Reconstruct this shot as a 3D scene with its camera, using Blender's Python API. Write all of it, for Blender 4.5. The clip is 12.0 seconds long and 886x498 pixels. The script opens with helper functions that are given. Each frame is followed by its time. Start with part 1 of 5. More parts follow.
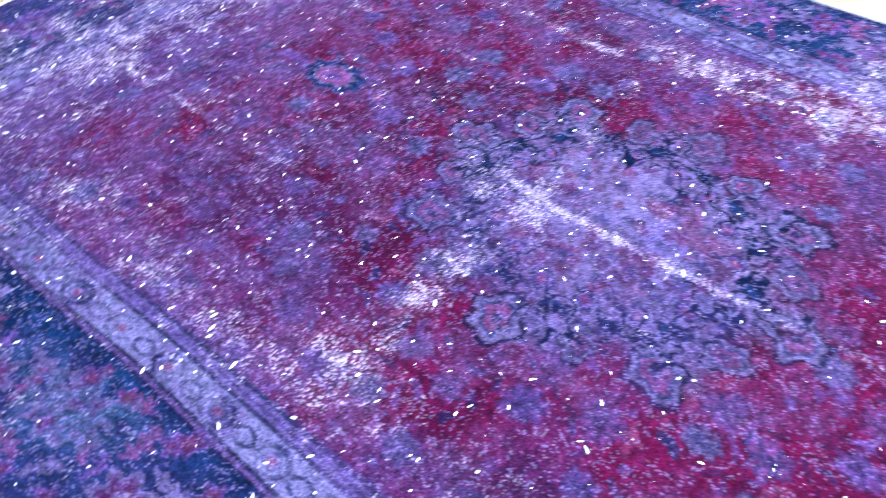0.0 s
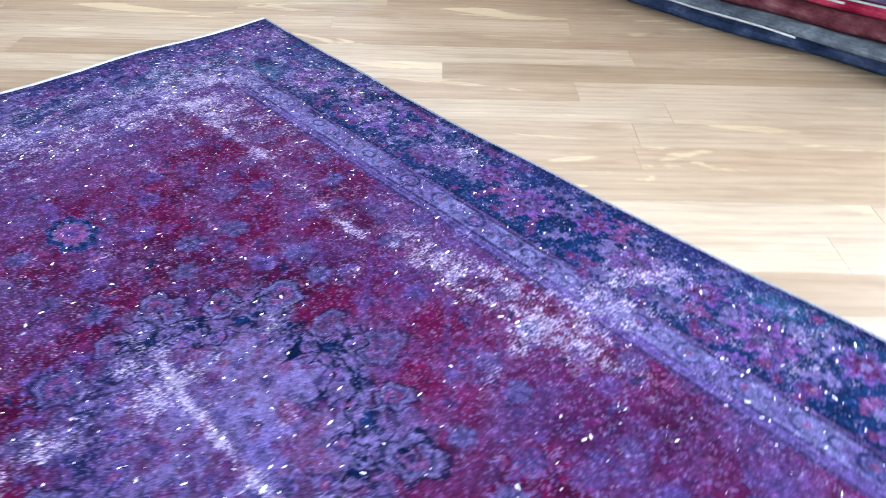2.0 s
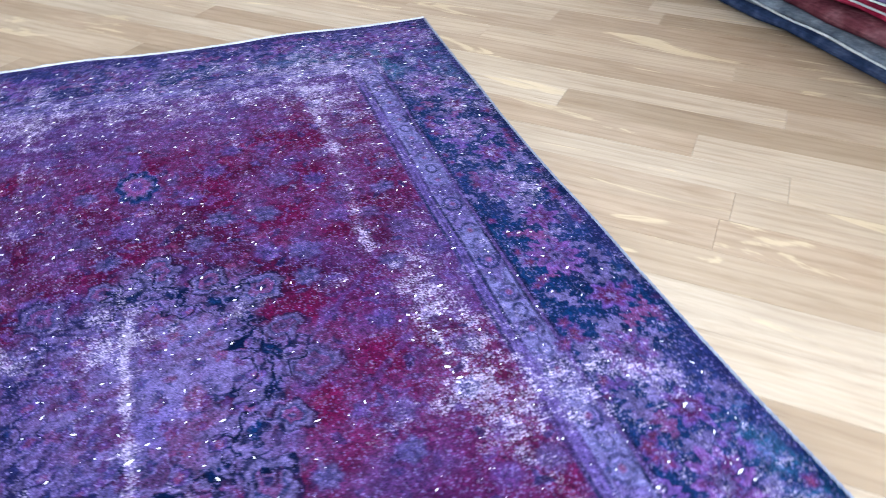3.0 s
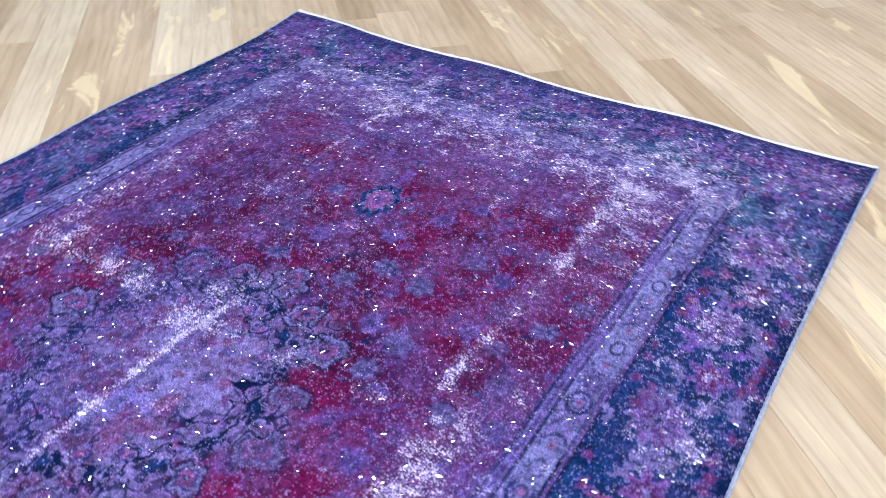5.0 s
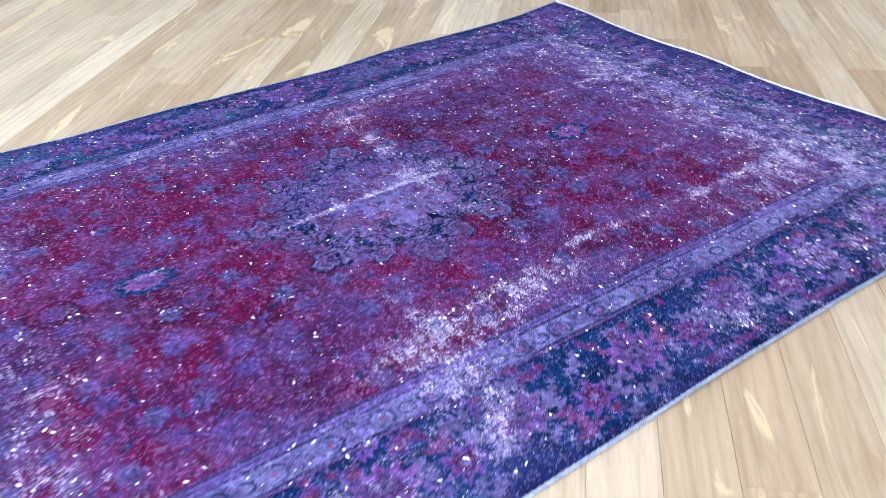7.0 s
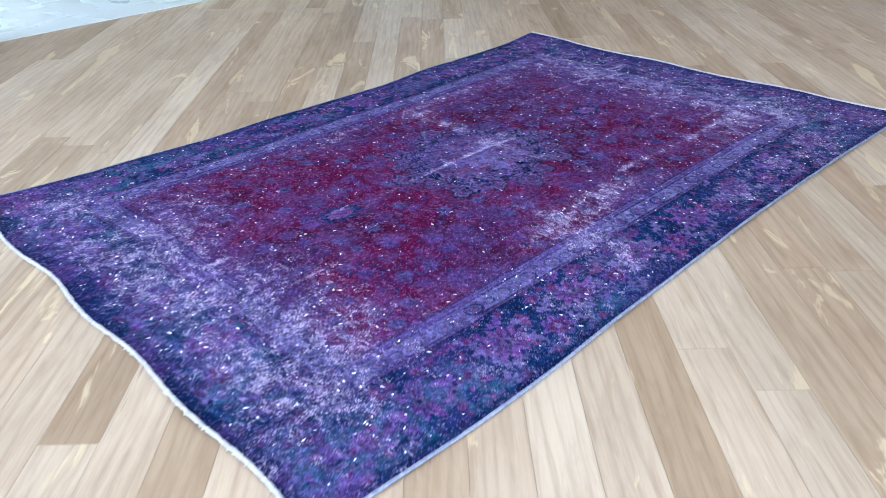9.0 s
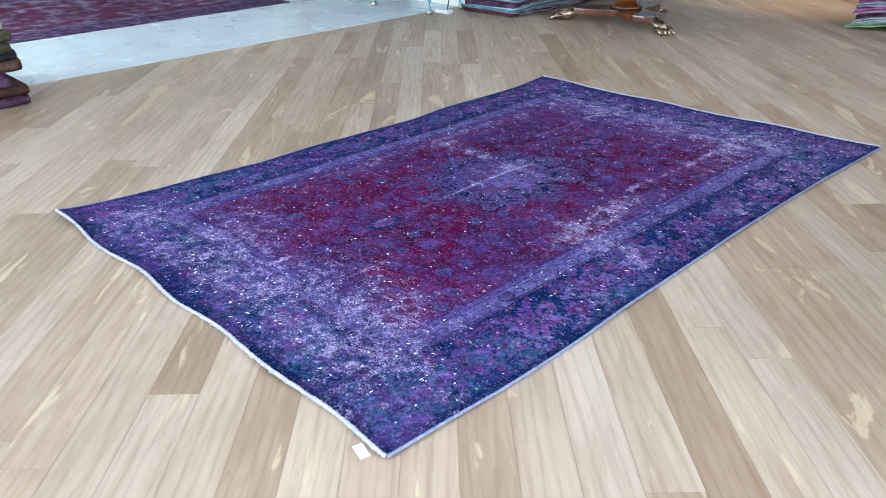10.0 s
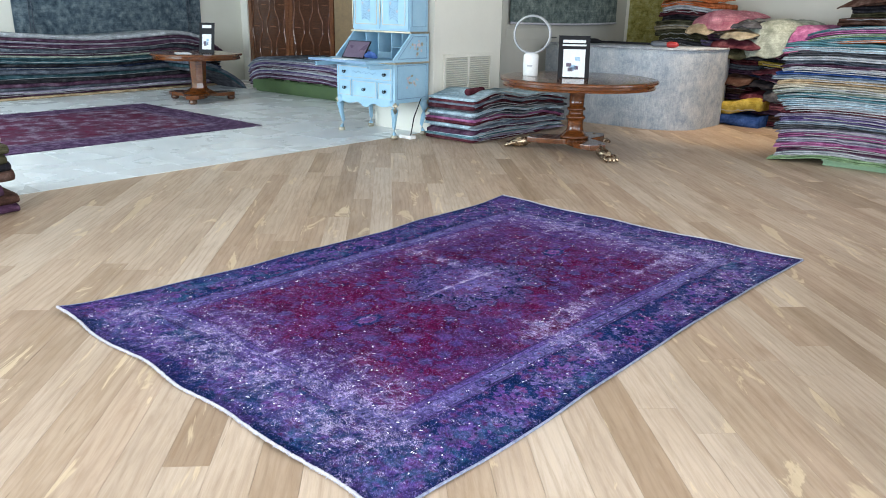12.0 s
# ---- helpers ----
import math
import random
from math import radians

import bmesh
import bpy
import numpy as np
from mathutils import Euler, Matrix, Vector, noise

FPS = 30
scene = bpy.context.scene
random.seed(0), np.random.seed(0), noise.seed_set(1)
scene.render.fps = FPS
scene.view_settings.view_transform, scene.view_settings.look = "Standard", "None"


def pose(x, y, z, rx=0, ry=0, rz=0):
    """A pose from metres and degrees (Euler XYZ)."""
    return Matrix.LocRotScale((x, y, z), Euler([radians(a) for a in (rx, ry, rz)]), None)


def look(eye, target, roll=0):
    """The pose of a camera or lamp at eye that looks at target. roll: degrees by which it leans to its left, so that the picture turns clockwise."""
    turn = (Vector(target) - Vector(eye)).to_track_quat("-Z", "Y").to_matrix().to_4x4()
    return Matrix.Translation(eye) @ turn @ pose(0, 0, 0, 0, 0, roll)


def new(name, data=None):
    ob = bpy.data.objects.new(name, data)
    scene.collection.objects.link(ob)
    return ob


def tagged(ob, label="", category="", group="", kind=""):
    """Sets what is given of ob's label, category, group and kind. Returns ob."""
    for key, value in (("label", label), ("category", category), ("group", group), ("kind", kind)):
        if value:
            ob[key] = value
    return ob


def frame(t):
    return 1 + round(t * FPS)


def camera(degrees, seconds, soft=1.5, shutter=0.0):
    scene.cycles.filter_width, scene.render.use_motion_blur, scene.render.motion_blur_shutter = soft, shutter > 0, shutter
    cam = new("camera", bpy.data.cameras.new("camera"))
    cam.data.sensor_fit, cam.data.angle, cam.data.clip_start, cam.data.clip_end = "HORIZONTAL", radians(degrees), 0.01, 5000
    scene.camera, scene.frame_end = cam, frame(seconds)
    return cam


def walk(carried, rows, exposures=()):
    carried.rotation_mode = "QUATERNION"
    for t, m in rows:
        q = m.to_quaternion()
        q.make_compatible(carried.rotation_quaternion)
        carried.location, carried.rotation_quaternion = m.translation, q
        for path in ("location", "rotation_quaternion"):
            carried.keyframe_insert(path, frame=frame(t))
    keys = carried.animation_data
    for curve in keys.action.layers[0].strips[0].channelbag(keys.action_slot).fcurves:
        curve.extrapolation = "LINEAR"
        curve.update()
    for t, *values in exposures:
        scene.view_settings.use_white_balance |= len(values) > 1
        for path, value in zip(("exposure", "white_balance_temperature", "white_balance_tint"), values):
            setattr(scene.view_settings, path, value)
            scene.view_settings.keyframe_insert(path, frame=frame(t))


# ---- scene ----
# camera path: seconds, eye, a point it looks at, roll
ROWS = [
    (0, (0.111, 0.175, 0.933), (0.29, 1.546, -0.512), 0.5),
    (0.5, (0.188, 0.115, 0.973), (0.484, 1.553, -0.384), -0.5),
    (1, (0.407, 0.089, 1.007), (0.69, 1.622, -0.245), -1.6),
    (1.5, (0.639, 0.108, 1.0), (0.819, 1.7, -0.196), 0.1),
    (2, (0.887, 0.252, 1.004), (0.894, 1.853, -0.194), 1.4),
    (2.5, (1.147, 0.338, 1.012), (0.848, 1.908, -0.191), 1.6),
    (3, (1.38, 0.456, 1.029), (0.761, 1.923, -0.181), 1.0),
    (3.2, (1.428, 0.547, 1.019), (0.723, 1.958, -0.211), 1.2),
    (4.8, (1.662, 1.301, 1.112), (0.155, 1.761, -0.12), 0.6),
    (5, (1.643, 1.389, 1.129), (0.13, 1.767, -0.123), 0.9),
    (5.5, (1.707, 1.557, 1.137), (0.15, 1.562, -0.118), 0.5),
    (6, (1.86, 1.68, 1.127), (0.331, 1.399, -0.131), -0.3),
    (6.5, (2.051, 1.661, 1.143), (0.512, 1.314, -0.086), -1.2),
    (6.7, (2.16, 1.629, 1.146), (0.6, 1.3, -0.061), -1.4),
    (8.3, (3.016, 1.224, 1.223), (1.336, 1.108, 0.144), -2.9),
    (8.5, (3.088, 1.118, 1.21), (1.402, 1.053, 0.135), -2.3),
    (9, (3.316, 0.927, 1.237), (1.601, 0.93, 0.208), -1.4),
    (9.5, (3.561, 0.869, 1.239), (1.808, 0.866, 0.276), -1.3),
    (10, (3.716, 0.796, 1.269), (1.935, 0.804, 0.359), -0.8),
    (10.5, (3.896, 0.657, 1.268), (2.083, 0.694, 0.424), 0.1),
    (11, (4.027, 0.612, 1.286), (2.175, 0.69, 0.534), 1.2),
    (11.5, (4.036, 0.672, 1.304), (2.151, 0.784, 0.645), 1.0),
    (12, (4.038, 0.668, 1.309), (2.139, 0.814, 0.699), 1.2),
]
cam = camera(61.7, 12.0, soft=0.55, shutter=0.5)
# the film is brighter while it looks down on the rug
# and its white balance drifts: cooler midway, warmer at the end
EXPOSURES = ((0.0, 1.16, 6350, 10), (1.5, 0.80, 6250, 10), (3.0, 0.58, 6150, 10), (5.5, 0.82, 6400, 10), (6.5, 0.74, 6300, 10), (8.5, 0.24, 5850, 10), (9.5, 0.0, 5850, 11), (11.0, -0.08, 5900, 10), (12.0, 0.0, 6600, 12))
LIGHT_A, LIGHT_A2, LIGHT_B, LIGHT_C = 300.0, 160.0, 270.0, 640.0
walk(cam, [(t, look(eye, target, roll)) for t, eye, target, roll in ROWS],
     exposures=EXPOSURES)

# ---- world and lights ----
# the rooms stand at 45 degrees to the floor boards: p runs along (1, 1), q along (-1, 1)
R2 = math.sqrt(0.5)


def at_pq(p, q, z=0.0, turn=45.0):
    return pose((p - q) * R2, (p + q) * R2, z, 0, 0, turn)


world = bpy.data.worlds.new("sky")
scene.world = world
world.use_nodes = True
sky = world.node_tree.nodes.new("ShaderNodeTexSky")
sky.sky_type, sky.sun_disc, sky.sun_elevation, sky.sun_rotation = "NISHITA", False, radians(40), radians(200)
world.node_tree.links.new(sky.outputs[0], world.node_tree.nodes["Background"].inputs[0])
world.node_tree.nodes["Background"].inputs[1].default_value = 0.1


def window_light(name, m, width, height, watts, colour):
    data = bpy.data.lights.new(name, "AREA")
    data.shape, data.size, data.size_y, data.energy, data.color = "RECTANGLE", width, height, watts, colour
    ob = new(name, data)
    ob.matrix_world = m
    return ob


DAY = (0.78, 0.89, 1.0)
P_MAX, Q_MIN, Q_MAX, CEIL = 6.3, -5.2, 8.7, 3.3
# daylight through the shop windows behind the camera's side and beside the marble hall
window_light("window_light", at_pq(P_MAX - 0.02, -1.2, 1.6, 45) @ pose(0, 0, 0, 0, 90, 0), 2.5, 4.0, LIGHT_A, DAY)
window_light("window_light", at_pq(P_MAX - 0.02, 4.6, 1.6, 45) @ pose(0, 0, 0, 0, 90, 0), 2.5, 4.0, LIGHT_A2, DAY)
window_light("window_light", at_pq(2.6, Q_MIN + 0.02, 1.6, 45) @ pose(0, 0, 0, 90, 0, 0), 4.0, 2.5, LIGHT_B, DAY)
window_light("window_light", at_pq(-5.6, Q_MIN + 0.02, 1.6, 45) @ pose(0, 0, 0, 90, 0, 0), 4.4, 2.5, LIGHT_C, (0.70, 0.87, 1.0))

# a warm ceiling spot over the far corner's floor
spot = bpy.data.lights.new("downlight", "SPOT")
spot.energy, spot.color, spot.spot_size, spot.spot_blend, spot.shadow_soft_size = 300.0, (1.0, 0.80, 0.56), radians(62), 0.9, 0.06
new("downlight", spot).matrix_world = look(((0.55 - 6.3) * R2, (0.55 + 6.3) * R2, CEIL - 0.06), ((0.25 - 6.75) * R2, (0.25 + 6.75) * R2, 0))

# ---- materials ----


def nodes_of(name, rough=0.6, metal=0.0):
    m = bpy.data.materials.new(name)
    m.use_nodes = True
    nt = m.node_tree
    b = nt.nodes["Principled BSDF"]
    b.inputs["Roughness"].default_value, b.inputs["Metallic"].default_value = rough, metal
    return m, nt, b


def node(nt, kind, **values):
    n = nt.nodes.new(kind)
    for key, value in values.items():
        n.inputs[key.replace("_", " ")].default_value = value
    return n


def ramp(nt, source, stops):
    r = nt.nodes.new("ShaderNodeValToRGB")
    while len(r.color_ramp.elements) < len(stops):
        r.color_ramp.elements.new(0.5)
    for e, (at, c) in zip(r.color_ramp.elements, stops):
        e.position, e.color = at, (*c, 1) if len(c) == 3 else c
    nt.links.new(source, r.inputs[0])
    return r.outputs[0]


def mix(nt, a, b, factor, mode="MIX"):
    n = nt.nodes.new("ShaderNodeMix")
    n.data_type, n.blend_type = "RGBA", mode
    for socket, v in ((n.inputs[0], factor), (n.inputs[6], a), (n.inputs[7], b)):
        if isinstance(v, bpy.types.NodeSocket):
            nt.links.new(v, socket)
        else:
            socket.default_value = (*v, 1) if isinstance(v, tuple) else v
    return n.outputs[2]


def coords(nt, scale=(1, 1, 1), turn=0.0, random_shift=False, island=False):
    tc = nt.nodes.new("ShaderNodeTexCoord")
    mp = nt.nodes.new("ShaderNodeMapping")
    mp.inputs["Scale"].default_value, mp.inputs["Rotation"].default_value = scale, (0, 0, radians(turn))
    out = tc.outputs["Object"]
    rnd = None
    if random_shift:
        rnd = nt.nodes.new("ShaderNodeNewGeometry").outputs["Random Per Island"] if island else nt.nodes.new("ShaderNodeObjectInfo").outputs["Random"]
        mul = nt.nodes.new("ShaderNodeMath")
        mul.operation = "MULTIPLY"
        mul.inputs[1].default_value = 57.0
        nt.links.new(rnd, mul.inputs[0])
        add = nt.nodes.new("ShaderNodeVectorMath")
        nt.links.new(out, add.inputs[0])
        nt.links.new(mul.outputs[0], add.inputs[1])
        out = add.outputs[0]
    nt.links.new(out, mp.inputs[0])
    return mp.outputs[0], rnd


def noise_tex(nt, vec, scale, detail=3, rough=0.55, distortion=0.0):
    n = node(nt, "ShaderNodeTexNoise", Scale=scale, Detail=detail, Roughness=rough, Distortion=distortion)
    nt.links.new(vec, n.inputs["Vector"])
    return n.outputs["Fac"]


def bump(nt, b, height, strength, distance):
    n = node(nt, "ShaderNodeBump", Strength=strength, Distance=distance)
    nt.links.new(height, n.inputs["Height"])
    nt.links.new(n.outputs[0], b.inputs["Normal"])


def paint(name, c1, c2, rough=0.55, scale=3.0, fine=60.0, bump_d=0.0006, metal=0.0, speckle=0.4, gloss=0.5):
    """Two tones at a broad and a fine scale, slight relief and uneven gloss."""
    m, nt, b = nodes_of(name, rough, metal)
    v, _ = coords(nt)
    broad, small = noise_tex(nt, v, scale, 4), noise_tex(nt, v, fine, 3)
    col = mix(nt, ramp(nt, broad, ((0.35, c1), (0.68, c2))), ramp(nt, small, ((0.3, tuple(x * 0.86 for x in c1)), (0.7, tuple(min(1, x * 1.1) for x in c2)))), speckle)
    b.inputs["Specular IOR Level"].default_value = gloss
    nt.links.new(col, b.inputs["Base Color"])
    nt.links.new(ramp(nt, broad, ((0.3, (rough * 0.85,) * 3), (0.7, (min(1, rough * 1.15),) * 3))), b.inputs["Roughness"])
    bump(nt, b, small, 0.4, bump_d)
    return m


PALE_OAK = ((0.0, (0.410, 0.290, 0.200)), (0.12, (0.445, 0.320, 0.226)), (0.35, (0.475, 0.354, 0.258)), (0.70, (0.515, 0.394, 0.293)), (1.0, (0.565, 0.456, 0.357)))
BROWN_OAK = ((0.0, (0.365, 0.258, 0.173)), (0.5, (0.412, 0.300, 0.208)), (1.0, (0.450, 0.336, 0.241)))
LIGHT_OAK = ((0.0, (0.480, 0.365, 0.270)), (0.5, (0.510, 0.400, 0.305)), (1.0, (0.545, 0.440, 0.345)))


def oak(name, island, tones=PALE_OAK):
    m, nt, b = nodes_of(name, 0.45)
    v, rnd = coords(nt, (1.0, 9.0, 1.0), 0, True, island)
    tone = ramp(nt, rnd, tones)
    grain = noise_tex(nt, v, 3.0, 6, 0.65, 0.9)
    col = mix(nt, tone, ramp(nt, grain, ((0.3, (0.70, 0.62, 0.53)), (0.55, (1.0, 1.0, 1.0)), (0.8, (1.10, 1.07, 1.0)))), 0.6, "MULTIPLY")
    # growth rings that open into long arches
    v2, _ = coords(nt, (0.42, 3.4, 1.0), 0, True, island)
    wave = node(nt, "ShaderNodeTexWave", Scale=2.6, Distortion=11.0, Detail=3.0, Detail_Scale=0.7)
    wave.bands_direction = "Y"
    nt.links.new(v2, wave.inputs["Vector"])
    col = mix(nt, col, ramp(nt, wave.outputs["Fac"], ((0.0, (0.74, 0.68, 0.62)), (0.30, (1, 1, 1)), (1.0, (1.04, 1.03, 1.0)))), 0.36, "MULTIPLY")
    # pale sapwood and dark checks
    v3, _ = coords(nt, (0.8, 4.2, 1.0), 0, True, island)
    sap = ramp(nt, noise_tex(nt, v3, 1.7, 5, 0.62, 0.8), ((0.605, (0, 0, 0)), (0.635, (1, 1, 1))))
    col = mix(nt, col, (0.70, 0.56, 0.37), mix(nt, (0.0, 0.0, 0.0), sap, 0.62))
    v5, _ = coords(nt, (2.5, 60.0, 1.0), 0, True, island)
    pores = noise_tex(nt, v5, 4.0, 3, 0.7)
    col = mix(nt, col, ramp(nt, pores, ((0.35, (0.80, 0.75, 0.70)), (0.52, (1, 1, 1)), (0.75, (1.05, 1.04, 1.03)))), 0.28, "MULTIPLY")
    v6, _ = coords(nt, (0.7, 1.6, 1.0), 0, True, island)
    col = mix(nt, col, ramp(nt, noise_tex(nt, v6, 2.2, 4, 0.6), ((0.3, (0.78, 0.74, 0.69)), (0.62, (1.06, 1.06, 1.05)))), 0.7, "MULTIPLY")
    v4, _ = coords(nt, (2.2, 30.0, 1.0), 0, True, island)
    crack = ramp(nt, noise_tex(nt, v4, 1.5, 2, 0.5), ((0.73, (0, 0, 0)), (0.77, (1, 1, 1))))
    col = mix(nt, col, (0.16, 0.10, 0.06), mix(nt, (0.0, 0.0, 0.0), crack, 0.55))
    nt.links.new(col, b.inputs["Base Color"])
    nt.links.new(ramp(nt, grain, ((0.3, (0.56,) * 3), (0.7, (0.44,) * 3))), b.inputs["Roughness"])
    bump(nt, b, grain, 0.35, 0.0012)
    return m


def carpet(name, c1, c2, c3=None, scale=9.0):
    """Worn knotted wool: blotches, weave lines and a soft nap."""
    m, nt, b = nodes_of(name, 0.95)
    v, rnd = coords(nt, (1, 1, 1), 0, True)
    a = noise_tex(nt, v, scale, 5, 0.65)
    col = ramp(nt, a, ((0.32, c1), (0.5, c2), (0.70, c3 or tuple(min(1, x * 1.5 + 0.05) for x in c2))))
    f = noise_tex(nt, v, 120.0, 2)
    vs, _ = coords(nt, (2.5, 2.5, 85), 0, True)
    col = mix(nt, col, ramp(nt, noise_tex(nt, vs, 1.6, 3, 0.6), ((0.3, (0.45, 0.45, 0.46)), (0.5, (1, 1, 1)), (0.72, (1.5, 1.48, 1.45)))), 0.45, "MULTIPLY")
    col = mix(nt, col, ramp(nt, f, ((0.3, (0.6, 0.6, 0.6)), (0.7, (1.2, 1.2, 1.2)))), 0.7, "MULTIPLY")
    nt.links.new(col, b.inputs["Base Color"])
    b.inputs["Specular IOR Level"].default_value = 0.02
    bump(nt, b, f, 0.6, 0.003)
    return m


def polished(name, c1, c2):
    m, nt, b = nodes_of(name, 0.22)
    v, _ = coords(nt, (3, 3, 14))
    g = noise_tex(nt, v, 4.0, 6, 0.6, 1.5)
    nt.links.new(ramp(nt, g, ((0.3, c1), (0.7, c2))), b.inputs["Base Color"])
    nt.links.new(ramp(nt, g, ((0.3, (0.24,) * 3), (0.7, (0.12,) * 3))), b.inputs["Roughness"])
    b.inputs["Coat Weight"].default_value = 0.3
    return m


OAK, OAK_BROWN, OAK_PALE = oak("oak_board", False), oak("brown_oak_board", False, BROWN_OAK), oak("pale_oak_board", False, LIGHT_OAK)
OAK_REST, OAK_REST_BROWN, OAK_REST_PALE = oak("oak_board_rest", True), oak("brown_oak_board_rest", True, BROWN_OAK), oak("pale_oak_board_rest", True, LIGHT_OAK)
PLASTER = paint("cream_plaster", (0.70, 0.68, 0.60), (0.74, 0.72, 0.64), 0.85, 1.5, 40, 0.0001, speckle=0.06, gloss=0.2)
GREYPLASTER = paint("grey_panel_paint", (0.46, 0.45, 0.40), (0.52, 0.51, 0.46), 0.6, 1.5, 50, 0.0001, speckle=0.06, gloss=0.2)
WHITE = paint("white_paint", (0.76, 0.76, 0.74), (0.82, 0.82, 0.80), 0.5)
CEILING = paint("ceiling_white", (0.78, 0.77, 0.74), (0.82, 0.81, 0.79), 0.9)
BLACK = paint("black_plastic", (0.008, 0.008, 0.010), (0.014, 0.014, 0.016), 0.55, gloss=0.2)
RED = paint("red_plastic", (0.40, 0.02, 0.02), (0.48, 0.03, 0.03), 0.4)
SCREEN = paint("dark_screen", (0.10, 0.07, 0.11), (0.14, 0.10, 0.15), 0.3)
PAPER = paint("paper", (0.72, 0.74, 0.74), (0.80, 0.82, 0.82), 0.7)
CYANPRINT = paint("blue_print", (0.20, 0.38, 0.55), (0.45, 0.60, 0.70), 0.6, 30)
DESKBLUE = paint("pale_blue_paint", (0.27, 0.46, 0.60), (0.34, 0.54, 0.67), 0.5, 6, speckle=0.2, gloss=0.3)
DESKEDGE = paint("dark_blue_paint", (0.12, 0.22, 0.36), (0.20, 0.32, 0.46), 0.45, 20)
DESKROSE = paint("rose_paint", (0.62, 0.46, 0.44), (0.50, 0.52, 0.56), 0.5, 40)
GILT = paint("gilt_metal", (0.40, 0.36, 0.27), (0.60, 0.54, 0.42), 0.4, 20, 90, 0.001, 0.85)
BRASSPAW = paint("cast_brass", (0.12, 0.07, 0.035), (0.78, 0.62, 0.44), 0.26, 25, 90, 0.002, 0.9)
MAHOGANY = polished("mahogany", (0.045, 0.012, 0.0035), (0.19, 0.056, 0.012))
DARKDOOR = polished("dark_walnut", (0.05, 0.02, 0.012), (0.11, 0.045, 0.022))
LATTICE = polished("red_walnut", (0.12, 0.045, 0.022), (0.20, 0.08, 0.035))
PALLET = paint("green_painted_wood", (0.045, 0.085, 0.03), (0.075, 0.125, 0.045), 0.7, 8)
PALLET_PALE = paint("pale_green_wood", (0.24, 0.40, 0.25), (0.32, 0.48, 0.30), 0.6, 8)
LEATHER = paint("brown_hanging", (0.20, 0.13, 0.07), (0.28, 0.19, 0.10), 0.7, 12)
CORD = paint("white_cotton", (0.36, 0.35, 0.42), (0.60, 0.59, 0.62), 0.9, 60, 300, 0.002)
BINDING = paint("grey_blue_binding", (0.12, 0.14, 0.24), (0.34, 0.36, 0.46), 0.9, 60, 300, 0.002)


def marble():
    m, nt, b = nodes_of("pale_marble", 0.22)
    v, rnd = coords(nt, (1, 1, 1), 0, True)
    a = noise_tex(nt, v, 1.1, 4, 0.5, 0.4)
    col = ramp(nt, a, ((0.3, (0.66, 0.69, 0.70)), (0.48, (0.71, 0.735, 0.74)), (0.62, (0.75, 0.765, 0.765))))
    col = mix(nt, col, ramp(nt, rnd, ((0.0, (0.95, 0.96, 0.96)), (1.0, (1.02, 1.03, 1.02)))), 1.0, "MULTIPLY")
    nt.links.new(col, b.inputs["Base Color"])
    nt.links.new(ramp(nt, a, ((0.3, (0.34,) * 3), (0.7, (0.2,) * 3))), b.inputs["Roughness"])
    return m


MARBLE = marble()
GROUT = paint("grout", (0.45, 0.46, 0.46), (0.52, 0.53, 0.53), 0.8)

# ---- mesh helpers ----


def mesh_from(name, bm):
    me = bpy.data.meshes.new(name)
    bm.normal_update()
    bm.to_mesh(me)
    bm.free()
    return me


def part(name, bm, material, parent=None, label="", smooth=False):
    me = mesh_from(name, bm) if isinstance(bm, bmesh.types.BMesh) else bm
    if not me.materials:
        me.materials.append(material)
    if smooth:
        me.polygons.foreach_set("use_smooth", [True] * len(me.polygons))
    ob = new(name, me)
    if parent is not None:
        ob.parent = parent
    if label:
        ob["label"] = label
    return ob


def thing(name, m, label, category, group="", kind=""):
    ob = new(name)
    ob.matrix_world = m
    return tagged(ob, label, category, group, kind)


def box(bm, x0, x1, y0, y1, z0, z1, bevel=0.0):
    """An axis-aligned block with chamfered edges, added to bm."""
    made = bmesh.ops.create_cube(bm, size=1, matrix=Matrix.LocRotScale(((x0 + x1) / 2, (y0 + y1) / 2, (z0 + z1) / 2), None, (x1 - x0, y1 - y0, z1 - z0)))
    if bevel:
        bmesh.ops.bevel(bm, geom=list({e for v in made["verts"] for e in v.link_edges}), offset=bevel, segments=2, affect="EDGES", profile=0.7)
    return bm


def block(x0, x1, y0, y1, z0, z1, bevel=0.004):
    return box(bmesh.new(), x0, x1, y0, y1, z0, z1, bevel)


def lathe(profile, steps=40, bm=None, m=Matrix()):
    """Turns (radius, height) pairs round z."""
    bm = bm or bmesh.new()
    rings = []
    for r, z in profile:
        rings.append([bm.verts.new(m @ Vector((r * math.cos(k * math.tau / steps), r * math.sin(k * math.tau / steps), z))) for k in range(steps)])
    for a, b in zip(rings, rings[1:]):
        for k in range(steps):
            bm.faces.new((a[k], a[(k + 1) % steps], b[(k + 1) % steps], b[k]))
    bm.faces.new(rings[0][::-1])
    bm.faces.new(rings[-1])
    return bm


